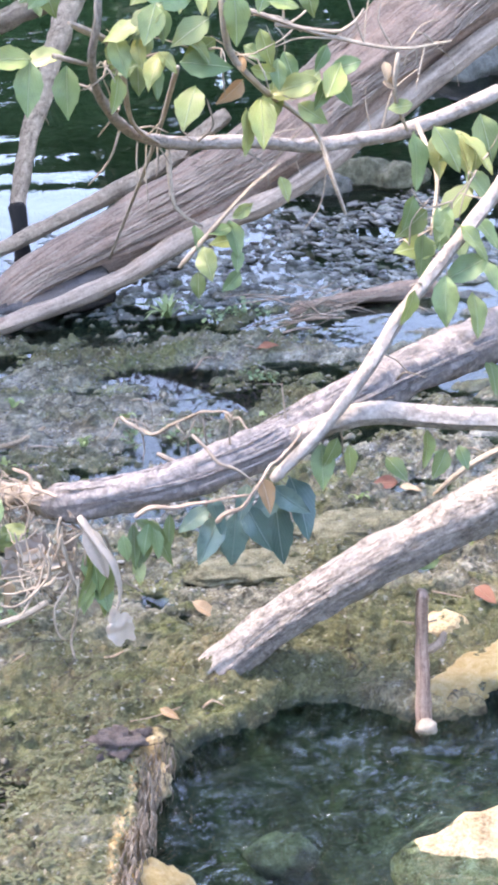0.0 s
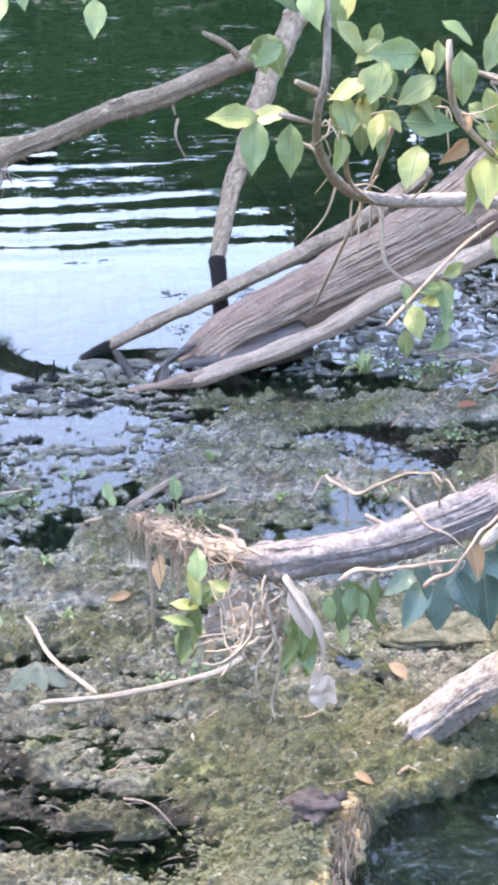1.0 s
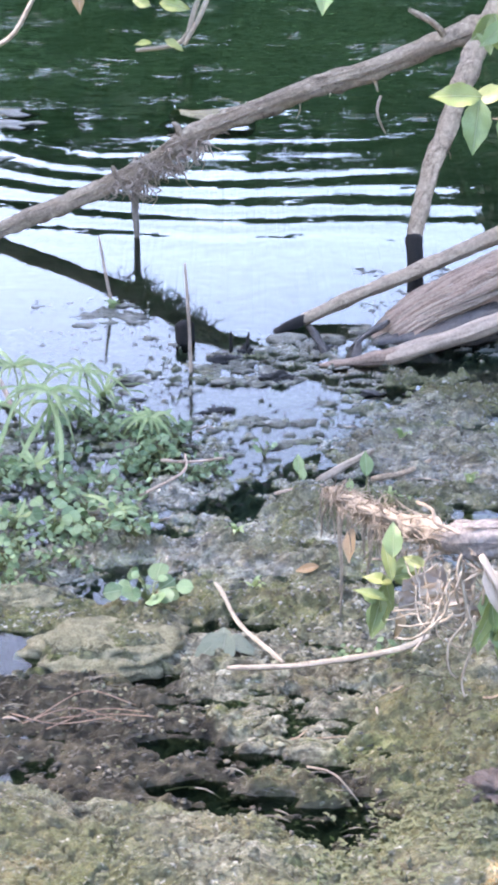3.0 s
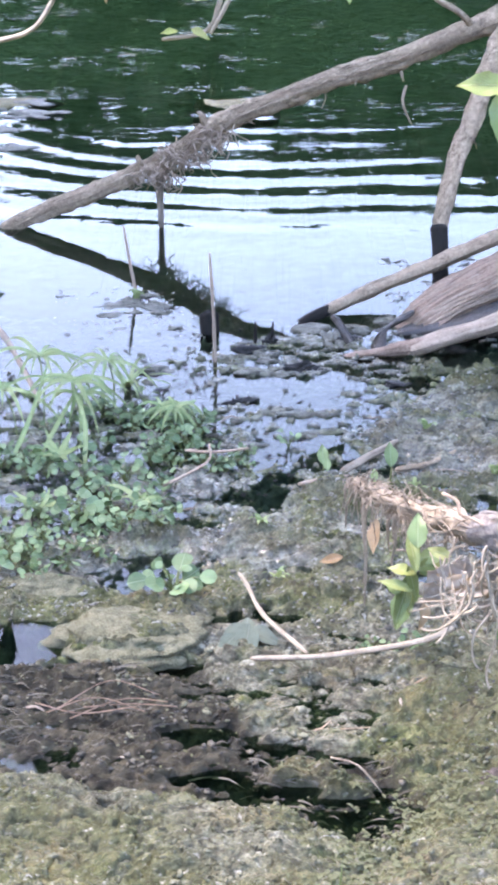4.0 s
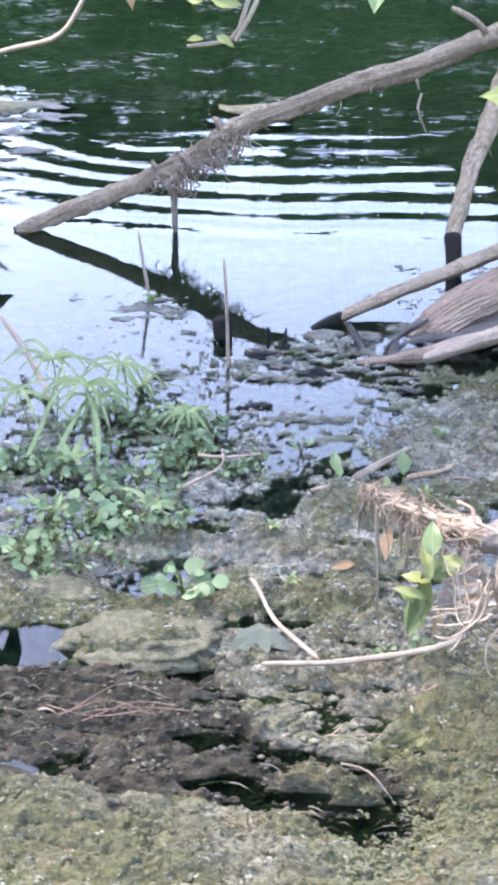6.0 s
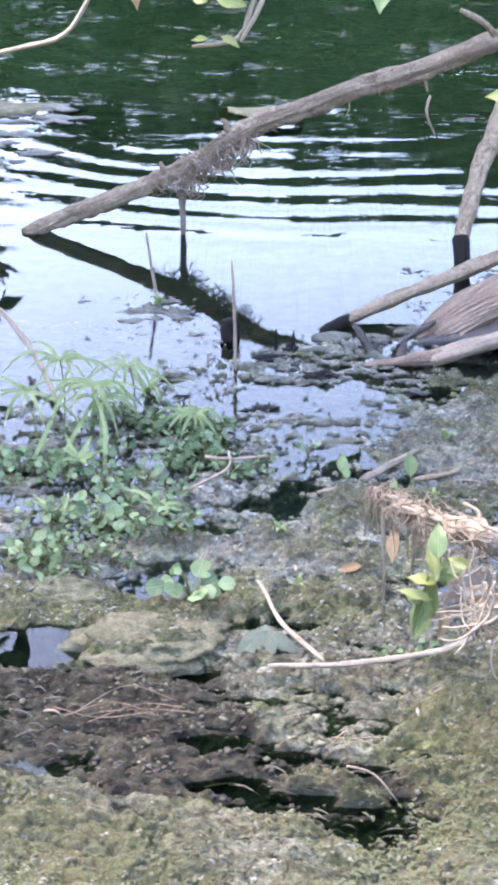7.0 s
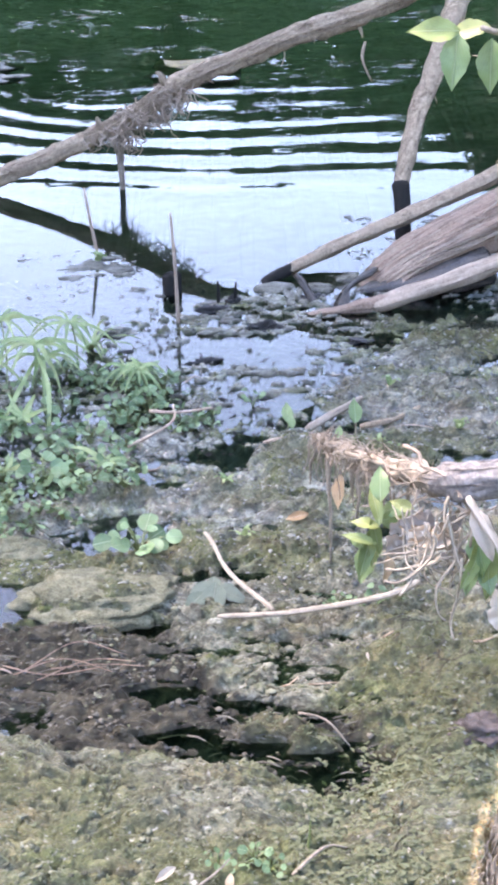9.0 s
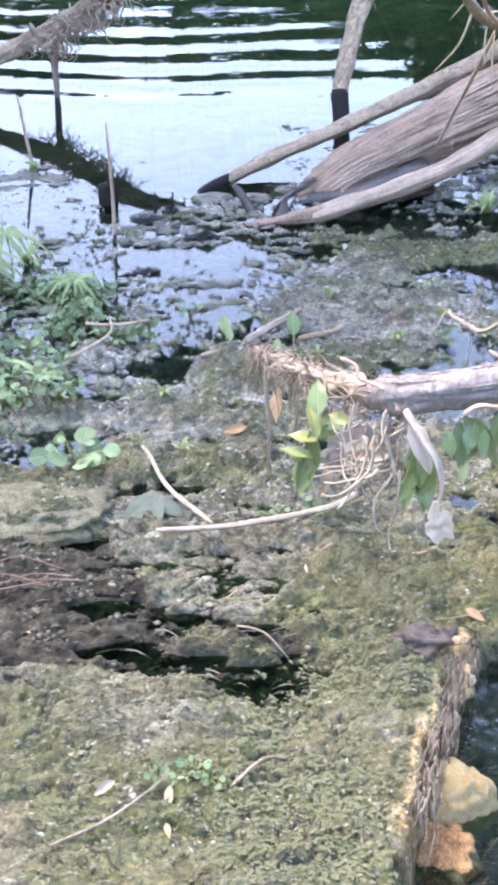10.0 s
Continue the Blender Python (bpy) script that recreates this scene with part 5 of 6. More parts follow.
leaves([(0.352, 1.640, 0.464, 0.068, 100, 0), (0.363, 1.640, 0.429, 0.055, 80, 0), (0.340, 1.640, 0.428, 0.051, 110, 0), (0.410, 1.640, 0.456, 0.038, 90, 2), (0.418, 1.640, 0.502, 0.044, 110, 0), (0.264, 1.750, 0.473, 0.034, 200, 2), (0.434, 1.640, 0.495, 0.040, 80, 0), (0.578, 1.640, 0.553, 0.047, 80, 3), (0.392, 1.640, 0.492, 0.036, 90, 0)], snag)
leaves([(0.35, 1.635, 0.455, 0.08, 110, 0), (0.366, 1.635, 0.44, 0.08, 85, 0), (0.405, 1.65, 0.49, 0.06, 95, 0), (0.418, 1.65, 0.475, 0.055, 120, 0), (0.44, 1.65, 0.49, 0.065, 75, 0), (0.43, 1.655, 0.51, 0.05, 30, 0), (0.452, 1.655, 0.5, 0.05, 100, 0)], snag, kinds=[LANCE], spin=25)
leaves([(0.914, 1.950, 0.226, 0.067, 180, 0), (0.993, 1.950, 0.279, 0.058, 100, 1), (0.949, 1.950, 0.249, 0.044, 120, 1)], log)

sprig = empty("leafy_sprig", (0.258, 1.8, 0.3), "young green sprig with pointed leaves growing beside the debris", "plant")
under_at(branch("stem", [(0.28, 1.82, 0.44), (0.262, 1.81, 0.412), (0.246, 1.8, 0.41), (0.242, 1.8, 0.46)], 0.002, 0.002, GREEN_STEM, seg=6), sprig)
leaves([(0.239, 1.800, 0.479, 0.053, 270, 0), (0.263, 1.800, 0.439, 0.046, 350, 0), (0.221, 1.800, 0.354, 0.062, 110, 0), (0.232, 1.800, 0.372, 0.046, 90, 2), (0.253, 1.800, 0.417, 0.034, 45, 0), (0.219, 1.800, 0.417, 0.042, 200, 2), (0.253, 1.800, 0.341, 0.039, 80, 3), (0.208, 1.800, 0.390, 0.031, 230, 0)], sprig)
leaves([(0.234, 1.795, 0.45, 0.062, 265, 0), (0.262, 1.795, 0.43, 0.06, 340, 0), (0.222, 1.79, 0.375, 0.075, 105, 0), (0.212, 1.79, 0.4, 0.05, 200, 0), (0.236, 1.79, 0.4, 0.055, 70, 0)], sprig, kinds=[LANCE], spin=25)

# twigs and leaves that hang into the top of the view
hang = empty("overhanging_branch", (-0.06, 1.6, 1.27), "overhanging grey branch with a few pale green leaves", "branch")
under_at(branch("limb", [(-0.5, 1.62, 1.29), (-0.168, 1.6, 1.287), (-0.06, 1.6, 1.286), (0.073, 1.6, 1.3), (0.4, 1.62, 1.36)], 0.02, 0.018, GREY_BARK, seg=14, ridge=0.12, lumps=0.25), hang)
for pts in ([(0.009, 1.6, 1.282), (-0.009, 1.59, 1.236), (-0.024, 1.58, 1.204), (-0.07, 1.56, 1.2)], [(-0.29, 1.5, 1.2), (-0.237, 1.5, 1.212), (-0.193, 1.5, 1.226), (-0.163, 1.5, 1.27)], [(0.02, 1.59, 1.29), (0.0, 1.57, 1.24), (-0.02, 1.56, 1.205)]):
    under_at(branch("twig", pts, 0.003, 0.0022, WHITE_TWIG, seg=7, lumps=0.3, step=0.01), hang)
leaves([(-0.063, 1.550, 1.251, 0.023, 200, 2), (-0.029, 1.550, 1.248, 0.032, 10, 2), (-0.040, 1.550, 1.272, 0.023, 300, 2), (0.030, 1.550, 1.269, 0.032, 100, 0), (0.052, 1.550, 1.277, 0.023, 80, 0), (0.123, 1.550, 1.258, 0.044, 95, 0), (0.114, 1.550, 1.286, 0.029, 90, 0), (-0.062, 1.550, 1.210, 0.018, 170, 2), (-0.03, 1.55, 1.208, 0.022, 20, 2), (-0.129, 1.58, 1.25, 0.03, 95, 3)], hang, spin=25)
for x, z, tip in ((-0.063, 1.256, -0.05), (-0.029, 1.252, -0.045), (-0.04, 1.277, -0.04), (0.03, 1.282, 0.03), (0.052, 1.287, 0.05), (0.123, 1.278, 0.12), (0.114, 1.298, 0.115), (-0.129, 1.262, -0.13)):
    under_at(branch("stem", [(x, 1.55, z), ((x + tip) / 2, 1.565, z + 0.012), (tip, 1.595, 1.288)], 0.0012, 0.0014, GREEN_STEM, seg=5, step=0.01), hang)

# bleached twigs lying on the mud
fork = empty("forked_twig", (0.1, 2.17, 0.02), "thin bleached forked twig lying on the mud", "twig")
under_at(branch("twig", [(0.008, 2.136, 0.044), (0.111, 2.137, 0.046), (0.205, 2.15, 0.05), (0.297, 2.15, 0.07), (0.34, 2.14, 0.1)], 0.0042, 0.0056, WHITE_TWIG, seg=9, lumps=0.2, step=0.01, seed=31), fork)
under_at(branch("twig", [(-0.014, 2.37, 0.066), (0.0, 2.34, 0.062), (0.03, 2.25, 0.055), (0.101, 2.142, 0.05)], 0.004, 0.004, WHITE_TWIG, seg=8, lumps=0.25, step=0.01, seed=32), fork)


def lying(name, pts, r, mat, label, lift=0.0):
    """A twig or stem laid on the ground through places (x, y, height over the ground)."""
    return tagged(branch(name, [(x, y, max(level(x, y), -0.01) + z + lift) for x, y, z in pts], r, r * 0.6, mat, seg=7, lumps=0.3, step=0.012, seed=rnd(0, 9)), label, "twig")


lying("straw", [(-0.127, 1.396, 0.006), (-0.06, 1.44, 0.012), (0.0, 1.483, 0.012), (0.024, 1.5, 0.012)], 0.0024, TAN_WOOD, "thin straw-coloured stem lying on the moss")
lying("straw", [(0.13, 1.885, 0.01), (0.17, 1.86, 0.02), (0.205, 1.832, 0.012)], 0.0022, TAN_WOOD, "pale broken stem lying in the channel")
lying("straw", [(0.105, 1.5, 0.006), (0.15, 1.54, 0.014), (0.181, 1.562, 0.012)], 0.0026, TAN_WOOD, "thin dry brown stem lying on the moss")
lying("straw", [(0.129, 1.565, 0.0), (0.131, 1.568, 0.03), (0.133, 1.572, 0.058)], 0.0022, GREEN_STEM, "single green grass stem standing in the moss")
lying("brown_twig", [(-0.17, 2.77, 0.02), (-0.084, 2.82, 0.06), (-0.08, 2.87, 0.07)], 0.004, BARE_WOOD, "thin forked twig among the water plants")
lying("brown_twig", [(-0.13, 2.88, 0.05), (-0.07, 2.86, 0.06), (0.0, 2.86, 0.05)], 0.004, BARE_WOOD, "thin pale twig among the water plants")
lying("grey_stick", [(-0.75, 3.6, 0.18), (-0.6, 3.43, 0.12), (-0.534, 3.36, 0.05), (-0.468, 3.2, 0.02)], 0.009, BARE_WOOD, "grey stick leaning over the water plants")
lying("driftwood", [(0.19, 2.87, 0.012), (0.247, 2.91, 0.02), (0.309, 2.92, 0.03)], 0.011, TAN_WOOD, "short splintered piece of tan driftwood on mud")
lying("driftwood", [(0.3, 2.85, 0.01), (0.37, 2.88, 0.012), (0.43, 2.93, 0.012)], 0.007, GREY_BARK, "dark grey stick half sunk in mud")
lying("driftwood", [(0.1, 2.78, 0.008), (0.16, 2.8, 0.01), (0.2, 2.81, 0.01)], 0.005, BARE_WOOD, "small grey stick half sunk in mud")
for k in range(46):
    x, y, a, n = rnd(-0.6, 1.3), rnd(1.85, 3.5), rnd(-0.5, 0.5), rnd(0.03, 0.11)
    lying("brown_twig", [(x, y, 0.003), (x + n * math.cos(a) * 0.5, y + n * math.sin(a) * 0.5 + rnd(-0.01, 0.01), 0.006), (x + n * math.cos(a), y + n * math.sin(a), 0.004)],
          rnd(0.0012, 0.003), RNG.choice((BARE_WOOD, TAN_WOOD, GREY_BARK)), "small broken twig lying on the wet mud")["group"] = "broken twigs on the mud"
for k in range(5):
    lying("brown_twig", [(-0.34 + 0.02 * k, 2.03 + rnd(-0.03, 0.03), 0.012), (-0.26 + 0.02 * k, 2.04 + rnd(-0.04, 0.04), 0.02), (-0.17 + 0.015 * k, 2.06 + rnd(-0.04, 0.04), 0.01)], 0.0013, TRUNK_BARK, "thin brown twig washed into the shallow channel")["group"] = "twigs in the channel"
brush = empty("dry_brush", (1.18, 3.42, 0.03), "heap of dry brown twigs at the water's edge", "debris")
for k in range(30):
    x, y, a = rnd(1.08, 1.24), 3.4 + rnd(-0.03, 0.05), rnd(-0.5, 0.5) + RNG.choice((0, math.pi))
    n, rise = rnd(0.06, 0.17), rnd(-0.05, 0.05)
    z = rnd(0.02, 0.07)
    under_at(branch("twig", [(x, y, z), (x + n * 0.5 * math.cos(a), y + 0.01, z + rise * 0.6), (x + n * math.cos(a), y + n * 0.3 * math.sin(a), max(0.004, z + rise))], rnd(0.0015, 0.003), 0.001, RNG.choice((TAN_WOOD, BARE_WOOD)), seg=5, seed=k), brush)
tagged(branch("rotten_log", [(1.1, 3.47, 0.0), (1.2, 3.49, 0.012), (1.32, 3.52, 0.014), (1.5, 3.55, 0.01)], 0.014, 0.026, TRUNK_BARK, seg=18, ridge=0.3, lumps=0.4, seed=44), "short brown rotten log lying in the mud", "log")

# stumps, reeds and clods standing in the pond
# the first two dark clods stand in for the branch's broken reflection
CLODS_AND_REFLECTION = (((0.012, 3.5), (0.03, 0.014, 0.013)), ((0.11, 3.385), (0.036, 0.013, 0.012)), ((-0.023, 3.22), (0.026, 0.02, 0.011)), ((0.05, 3.55), (0.014, 0.01, 0.014)), ((0.29, 3.62), (0.045, 0.02, 0.01)), ((0.2, 3.56), (0.02, 0.04, 0.012)))
for k, ((x, y), size) in enumerate(CLODS_AND_REFLECTION):
    tagged(clod("clod_and_reflection", (x, y, max(-0.005, level(x, y))), size, BLACK_MUD if k < 4 else GREY_ROCK, 1.6, k, 4), "dark clod in the water; two of them stand in for a reflection", "clod", "black clods")
for k, pts in enumerate(([(0.012, 3.54, 0.0), (0.012, 3.54, 0.06)], [(0.05, 3.55, 0.0), (0.055, 3.56, 0.05)], [(-0.083, 3.437, -0.02), (-0.085, 3.45, 0.12), (-0.092, 3.47, 0.26)], [(-0.296, 3.858, 0.0), (-0.31, 3.87, 0.08), (-0.325, 3.89, 0.18)])):
    tagged(branch("reed_stalk", pts, 0.006 if k < 2 else 0.005, 0.003, WET_WOOD if k < 2 else BARE_WOOD, seg=7), "thin dead stalk standing in the water", "stalk", "dead stalks")
islet_rng = random.Random(61)
for k in range(16):
    x, y = islet_rng.gauss(-0.29, 0.05), islet_rng.gauss(3.79, 0.05)
    a = islet_rng.uniform(0.008, 0.026)
    tagged(clod("mud_islet", (x, y, -0.001), (a * 1.5, a * 0.8, 0.004), GREY_ROCK, 1.0, 200 + k, 3), "little dark mud islet breaking the water's surface", "islet", "mud islets")
tagged(clod("flat_stone", (0.15, 3.63, 0.0), (0.055, 0.03, 0.014), GREY_ROCK, 0.2, 10), "flat olive stone at the water's edge", "stone")
stump = branch("rotten_stump", [(-0.1, 3.62, -0.04), (-0.1, 3.62, 0.0), (-0.102, 3.625, 0.03), (-0.104, 3.63, 0.05)], 0.026, 0.02, WET_WOOD, seg=16, ridge=0.5, lumps=0.5, step=0.006, seed=3)
tagged(stump, "black wet rotten stump standing in the pond", "stump")
rng2 = random.Random(33)
for k in range(12):
    x = rng2.uniform(-0.45, 0.36)
    y = rng2.uniform(2.95, 3.62)
    if level(x, y) > 0.004:
        continue
    s = rng2.uniform(0.008, 0.024)
    tagged(clod("mud_islet", (x, y, 0.0), (s * 1.6, s * 0.8, s * 0.4), RNG.choice((GREY_ROCK, BLACK_MUD)), 1.0, 20 + k, 3), "little dark mud islet breaking the water's surface", "islet", "mud islets")
tagged(clod("algae_mat", (-0.067, 5.68, -0.032), (0.15, 0.16, 0.035), ALGAE, 0.4, 12), "yellow-brown algae mat just under the pond surface", "algae")
tagged(clod("algae_mat", (-1.0, 5.72, -0.012), (0.27, 0.14, 0.018), ALGAE, 0.5, 13), "pale tan mat of algae and foam on the pond", "algae")

scum_rng = random.Random(71)
for k in range(44):
    x, y, a = -1.25 + 0.5 * scum_rng.random() ** 1.3, scum_rng.uniform(4.8, 5.75), scum_rng.uniform(0.012, 0.055)
    tagged(clod("mud_islet", (x, y, -0.002), (a * 1.7, a, 0.007), GREY_ROCK, 0.9, 300 + k, 3), "low grey mud islet breaking the pond's surface", "islet", "mud islets")

# mossy stones in the stream bed
for k, (x, y, a, b, c) in enumerate(((-0.2, 2.25, 0.135, 0.085, 0.05),
                                     (-0.36, 2.42, 0.08, 0.04, 0.03), (0.74, 2.32, 0.12, 0.05, 0.03), (0.98, 2.42, 0.12, 0.05, 0.03), (0.55, 2.72, 0.1, 0.03, 0.018))):
    tagged(clod("mossy_stone", (x, y, min(level(x, y), 0.012) - 0.004), (a, b, c * 0.85), MOSSY_ROCK, 0.38, 120 + k, 5), "flat olive-grey mossy stone bedded in the wet mud", "stone", "mossy stones")

# stones round the lower pool
for k, (at, size, mat, label) in enumerate((
    ((0.412, 1.545, -0.02), (0.056, 0.05, 0.056), CREAM_ROCK, "rounded ochre stone with a crumbly crust"),
    ((0.372, 1.455, -0.045), (0.058, 0.055, 0.05), ORANGE_ROCK, "rusty ochre stone at the pool's edge"),
    ((0.442, 1.775, -0.02), (0.03, 0.035, 0.042), TAN_ROCK, "ochre clay lump on the mossy ledge"),
    ((0.93, 1.54, -0.125), (0.17, 0.12, 0.14), TAN_ROCK, "large tan boulder in the pool"),
    ((0.625, 1.69, -0.11), (0.05, 0.036, 0.045), MOSSY_ROCK, "dull olive-brown stone under the pool's surface"),
    ((0.965, 1.895, 0.0), (0.065, 0.035, 0.03), CREAM_ROCK, "pale yellow stone on the pool's bank"),
    ((1.04, 1.935, 0.005), (0.07, 0.04, 0.03), CREAM_ROCK, "pale yellow stone on the pool's bank"),
    ((1.13, 1.97, 0.01), (0.08, 0.045,0.03), CREAM_ROCK, "pale yellow stone on the pool's bank"),
    ((1.0, 2.05, 0.02), (0.05, 0.03, 0.03), TAN_ROCK, "pale yellow stone on the pool's bank"),
)):
    tagged(clod("stone", at, size, mat, (0.22, 0.45, 0.6)[k] if k < 3 else 0.3, 50 + k, 5 if k < 3 else 4), label, "stone", "stones round the pool")
for k, (x, y, a, b) in enumerate(((0.385, 1.79, 0.034, 0.026), (0.412, 1.825, 0.034, 0.022))):
    tagged(clod("bark_scrap", (x, y, level(x, y) + 0.01), (a, b, 0.013), SCRAP, 1.0, 140 + k, 4), "crumpled mauve-brown scrap of rotten bark on the moss", "bark", "bark scraps")
rod = empty("broken_stake", (0.9, 1.875, -0.05), "reddish wet broken stick standing at the pool's edge", "stick")
under_at(branch("shaft", [(0.899, 1.825, -0.12), (0.9, 1.838, -0.04), (0.902, 1.86, 0.05), (0.9, 1.88, 0.12), (0.897, 1.89, 0.21)], 0.012, 0.009, RUST_WOOD, seg=14, ridge=0.3, lumps=0.45, step=0.008), rod)
under_at(clod("knob", (0.9, 1.828, -0.008), (0.017, 0.014, 0.014), WHITE_TWIG, 0.3, 3), rod)
under_at(branch("side_stub", [(0.903, 1.88, 0.1), (0.925, 1.87, 0.12), (0.932, 1.87, 0.14)], 0.009, 0.006, BARE_WOOD, seg=8), rod)

for k, (at, size) in enumerate((((1.56, 4.45, 0.0), (0.1, 0.06, 0.07)), ((1.68, 4.4, 0.0), (0.09, 0.06, 0.06)), ((1.44, 4.36, 0.0), (0.07, 0.05, 0.05)), ((2.3, 5.6, 0.0), (0.2, 0.14, 0.12)), ((2.55, 5.9, 0.0), (0.25, 0.15, 0.14)))):
    tagged(clod("stone", at, size, MOSSY_ROCK if k < 2 else GREY_ROCK, 0.35, 80 + k, 4), "rough stone standing out of the shallow water", "stone", "stones behind the trunk")
lines = []
for k in range(380):
    x, y = rnd(0.33, 0.455), 0
    y = float(np.interp(x, *POOLSIDE)) + rnd(-0.015, 0.03)
    lines.append(tube(strand((x + rnd(0, 0.03), y - rnd(0, 0.03), level(x, y) + 0.006), rnd(0.03, 0.07), 0.004, 4), rnd(0.0007, 0.0016), 0.0006, seg=5, step=0.02, seed=rnd(0, 9)))
v, f, u = joined(lines)
tagged(new("root_fringe", mesh("root_fringe", v, f, OCHRE_ROOT, u)), "fringe of tan roots along the pool's mossy ledge", "roots", kind="stuff")

# fallen leaves
for x, y, size, a, data, label in (
    (0.154, 2.486, 0.045, 170, TANLEAF, "curled tan leaf on the algae"), (0.246, 2.015, 0.014, 95, BLEACHED, "small pale leaf standing in mud"),
    (-0.109, 2.387, 0.04, 10, RUSTY, "rusty red leaf beside the cress"), (0.5, 1.907, 0.035, 40, TANLEAF, "pale tan leaf on the mossy ledge"),
    (0.023, 1.475, 0.03, 100, TANLEAF, "curled pinkish dry leaf on the moss"), (0.021, 1.412, 0.022, 80, TANLEAF, "curled pale dry leaf on the moss"), (-0.061, 1.49, 0.035, 150, BLEACHED, "small dry leaf on the moss"),
    (1.054, 2.549, 0.05, 190, RUSTY, "rusty brown leaf on wet mud"), (1.1, 2.53, 0.045, 20, TANLEAF, "dry tan leaf on wet mud"), (1.09, 2.09, 0.05, 60, RUSTY, "rusty red leaf by the pale stones"),
    (0.375, 1.42, 0.05, 140, RUSTY, "rusty leaf on the ochre stone"), (0.355, 1.43, 0.045, 60, BLEACHED, "tan leaf on the ochre stone"),
    (0.62, 2.19, 0.06, 40, TANLEAF, "dry tan leaf at the foot of the log"), (0.98, 3.22, 0.055, 170, RUSTY, "reddish leaf in shallow water"), 
    (-0.38, 2.76, 0.06, 175, TANLEAF, "tan leaf among water plants"),
):
    tagged(leaf_at("fallen_leaf", data, (x, y, max(level(x, y), -0.06) + 0.014), size, a, None, 25, (0, -0.35, 0.94)), label, "leaf", "fallen leaves")


# ---- water plants ----
def rosette(at, count, size, label, data=ROUND, name="cress_plant", group="water plants", rise=0.02, seed=0):
    r = random.Random(seed)
    ob = empty(name, at, label, "plant", group)
    for k in range(count):
        a = 2 * math.pi * (k + r.uniform(-0.3, 0.3)) / count
        reach = size * r.uniform(0.5, 1.1)
        tip = Vector((math.cos(a) * reach, math.sin(a) * reach, rise * r.uniform(0.4, 1.3)))
        stalk = under(branch("stalk", [(0, 0, -0.012), tuple(tip * 0.5 + Vector((0, 0, rise * 0.3))), tuple(tip)], 0.0015, 0.001, GREEN_STEM, seg=5, step=0.02), ob)
        leaf = under(new("leaf", data), stalk)
        s2 = size * r.uniform(0.55, 0.95)
        y = Vector((math.cos(a), math.sin(a), r.uniform(-0.2, 0.5))).normalized()
        z = (Vector((0, -0.75, 0.8)) + Vector((r.uniform(-0.4, 0.4), r.uniform(-0.4, 0.3), 0))).normalized()
        x = y.cross(z).normalized()
        m = Matrix((x, y, x.cross(y))).transposed().to_4x4()
        m.translation = tip - y * s2 * 0.15
        leaf.matrix_basis = m @ Matrix.Diagonal((s2, s2, s2, 1))
    return ob


rosette((-0.13, 2.37, max(level(-0.13, 2.375), 0) + 0.006), 6, 0.03, "young inner leaves of a pale green rosette in wet mud", rise=0.04, seed=8)
rosette((-0.13, 2.375, max(level(-0.13, 2.375), 0) + 0.006), 9, 0.05, "round-leaved pale green rosette growing in the wet mud", rise=0.03, seed=1)
CRESS = [rosette((-0.25, 2.83, 0.01), 8, 0.03, "small bluish-green cress plant in the shallows", seed=2, rise=0.03),
         rosette((-0.33, 2.66, 0.01), 11, 0.036, "leafy bluish-green cress plant in the shallows", seed=3, rise=0.045),
         rosette((-0.42, 2.5, 0.01), 7, 0.04, "broad-leaved green water plant in the shallows", seed=4, rise=0.03)]
PATCHES = ((-0.27, 2.84, 0.1, 0.09, 16), (-0.27, 3.12, 0.12, 0.08, 18), (-0.04, 2.92, 0.07, 0.05, 9), (-0.23, 2.64, 0.06, 0.06, 13), (-0.38, 2.66, 0.1, 0.06, 13), (-0.41, 2.5, 0.09, 0.07, 15), (-0.47, 2.9, 0.09, 0.09, 12), (-0.16, 2.98, 0.06, 0.05, 8), (-0.14, 3.08, 0.06, 0.04, 7), (-0.6, 2.75, 0.12, 0.25, 16), (0.62, 2.85, 0.1, 0.04, 4), (0.94, 3.1, 0.03, 0.03, 3), (0.93, 3.46, 0.1, 0.05, 8), (0.26, 2.2, 0.05, 0.015, 4))
prng = random.Random(77)
for cx, cy, ax, ay, count in PATCHES:
    for k in range(round(count * 1.7)):
        x, y = cx + prng.gauss(0, 0.65) * ax, cy + prng.gauss(0, 0.65) * ay
        s2 = prng.uniform(0.25, 0.72) * (0.7 if cx > 0.2 else 1)
        m = Matrix.Translation((x, y, max(level(x, y), 0.0) + 0.004)) @ Matrix.Rotation(prng.uniform(0, 6.3), 4, "Z")
        plant = copy_thing(CRESS[prng.randrange(3)], m)
        plant.scale = (s2, s2, s2)
tiny = rosette((0.034, 1.521, level(0.034, 1.521)), 8, 0.017, "tiny bluish-green seedling cluster in the moss", seed=6, rise=0.012)
for x, y in ((0.058, 1.518), (0.008, 1.514), (0.075, 1.508)):
    copy_thing(tiny, Matrix.Translation((x, y, level(x, y))) @ Matrix.Rotation(x * 90, 4, "Z"))
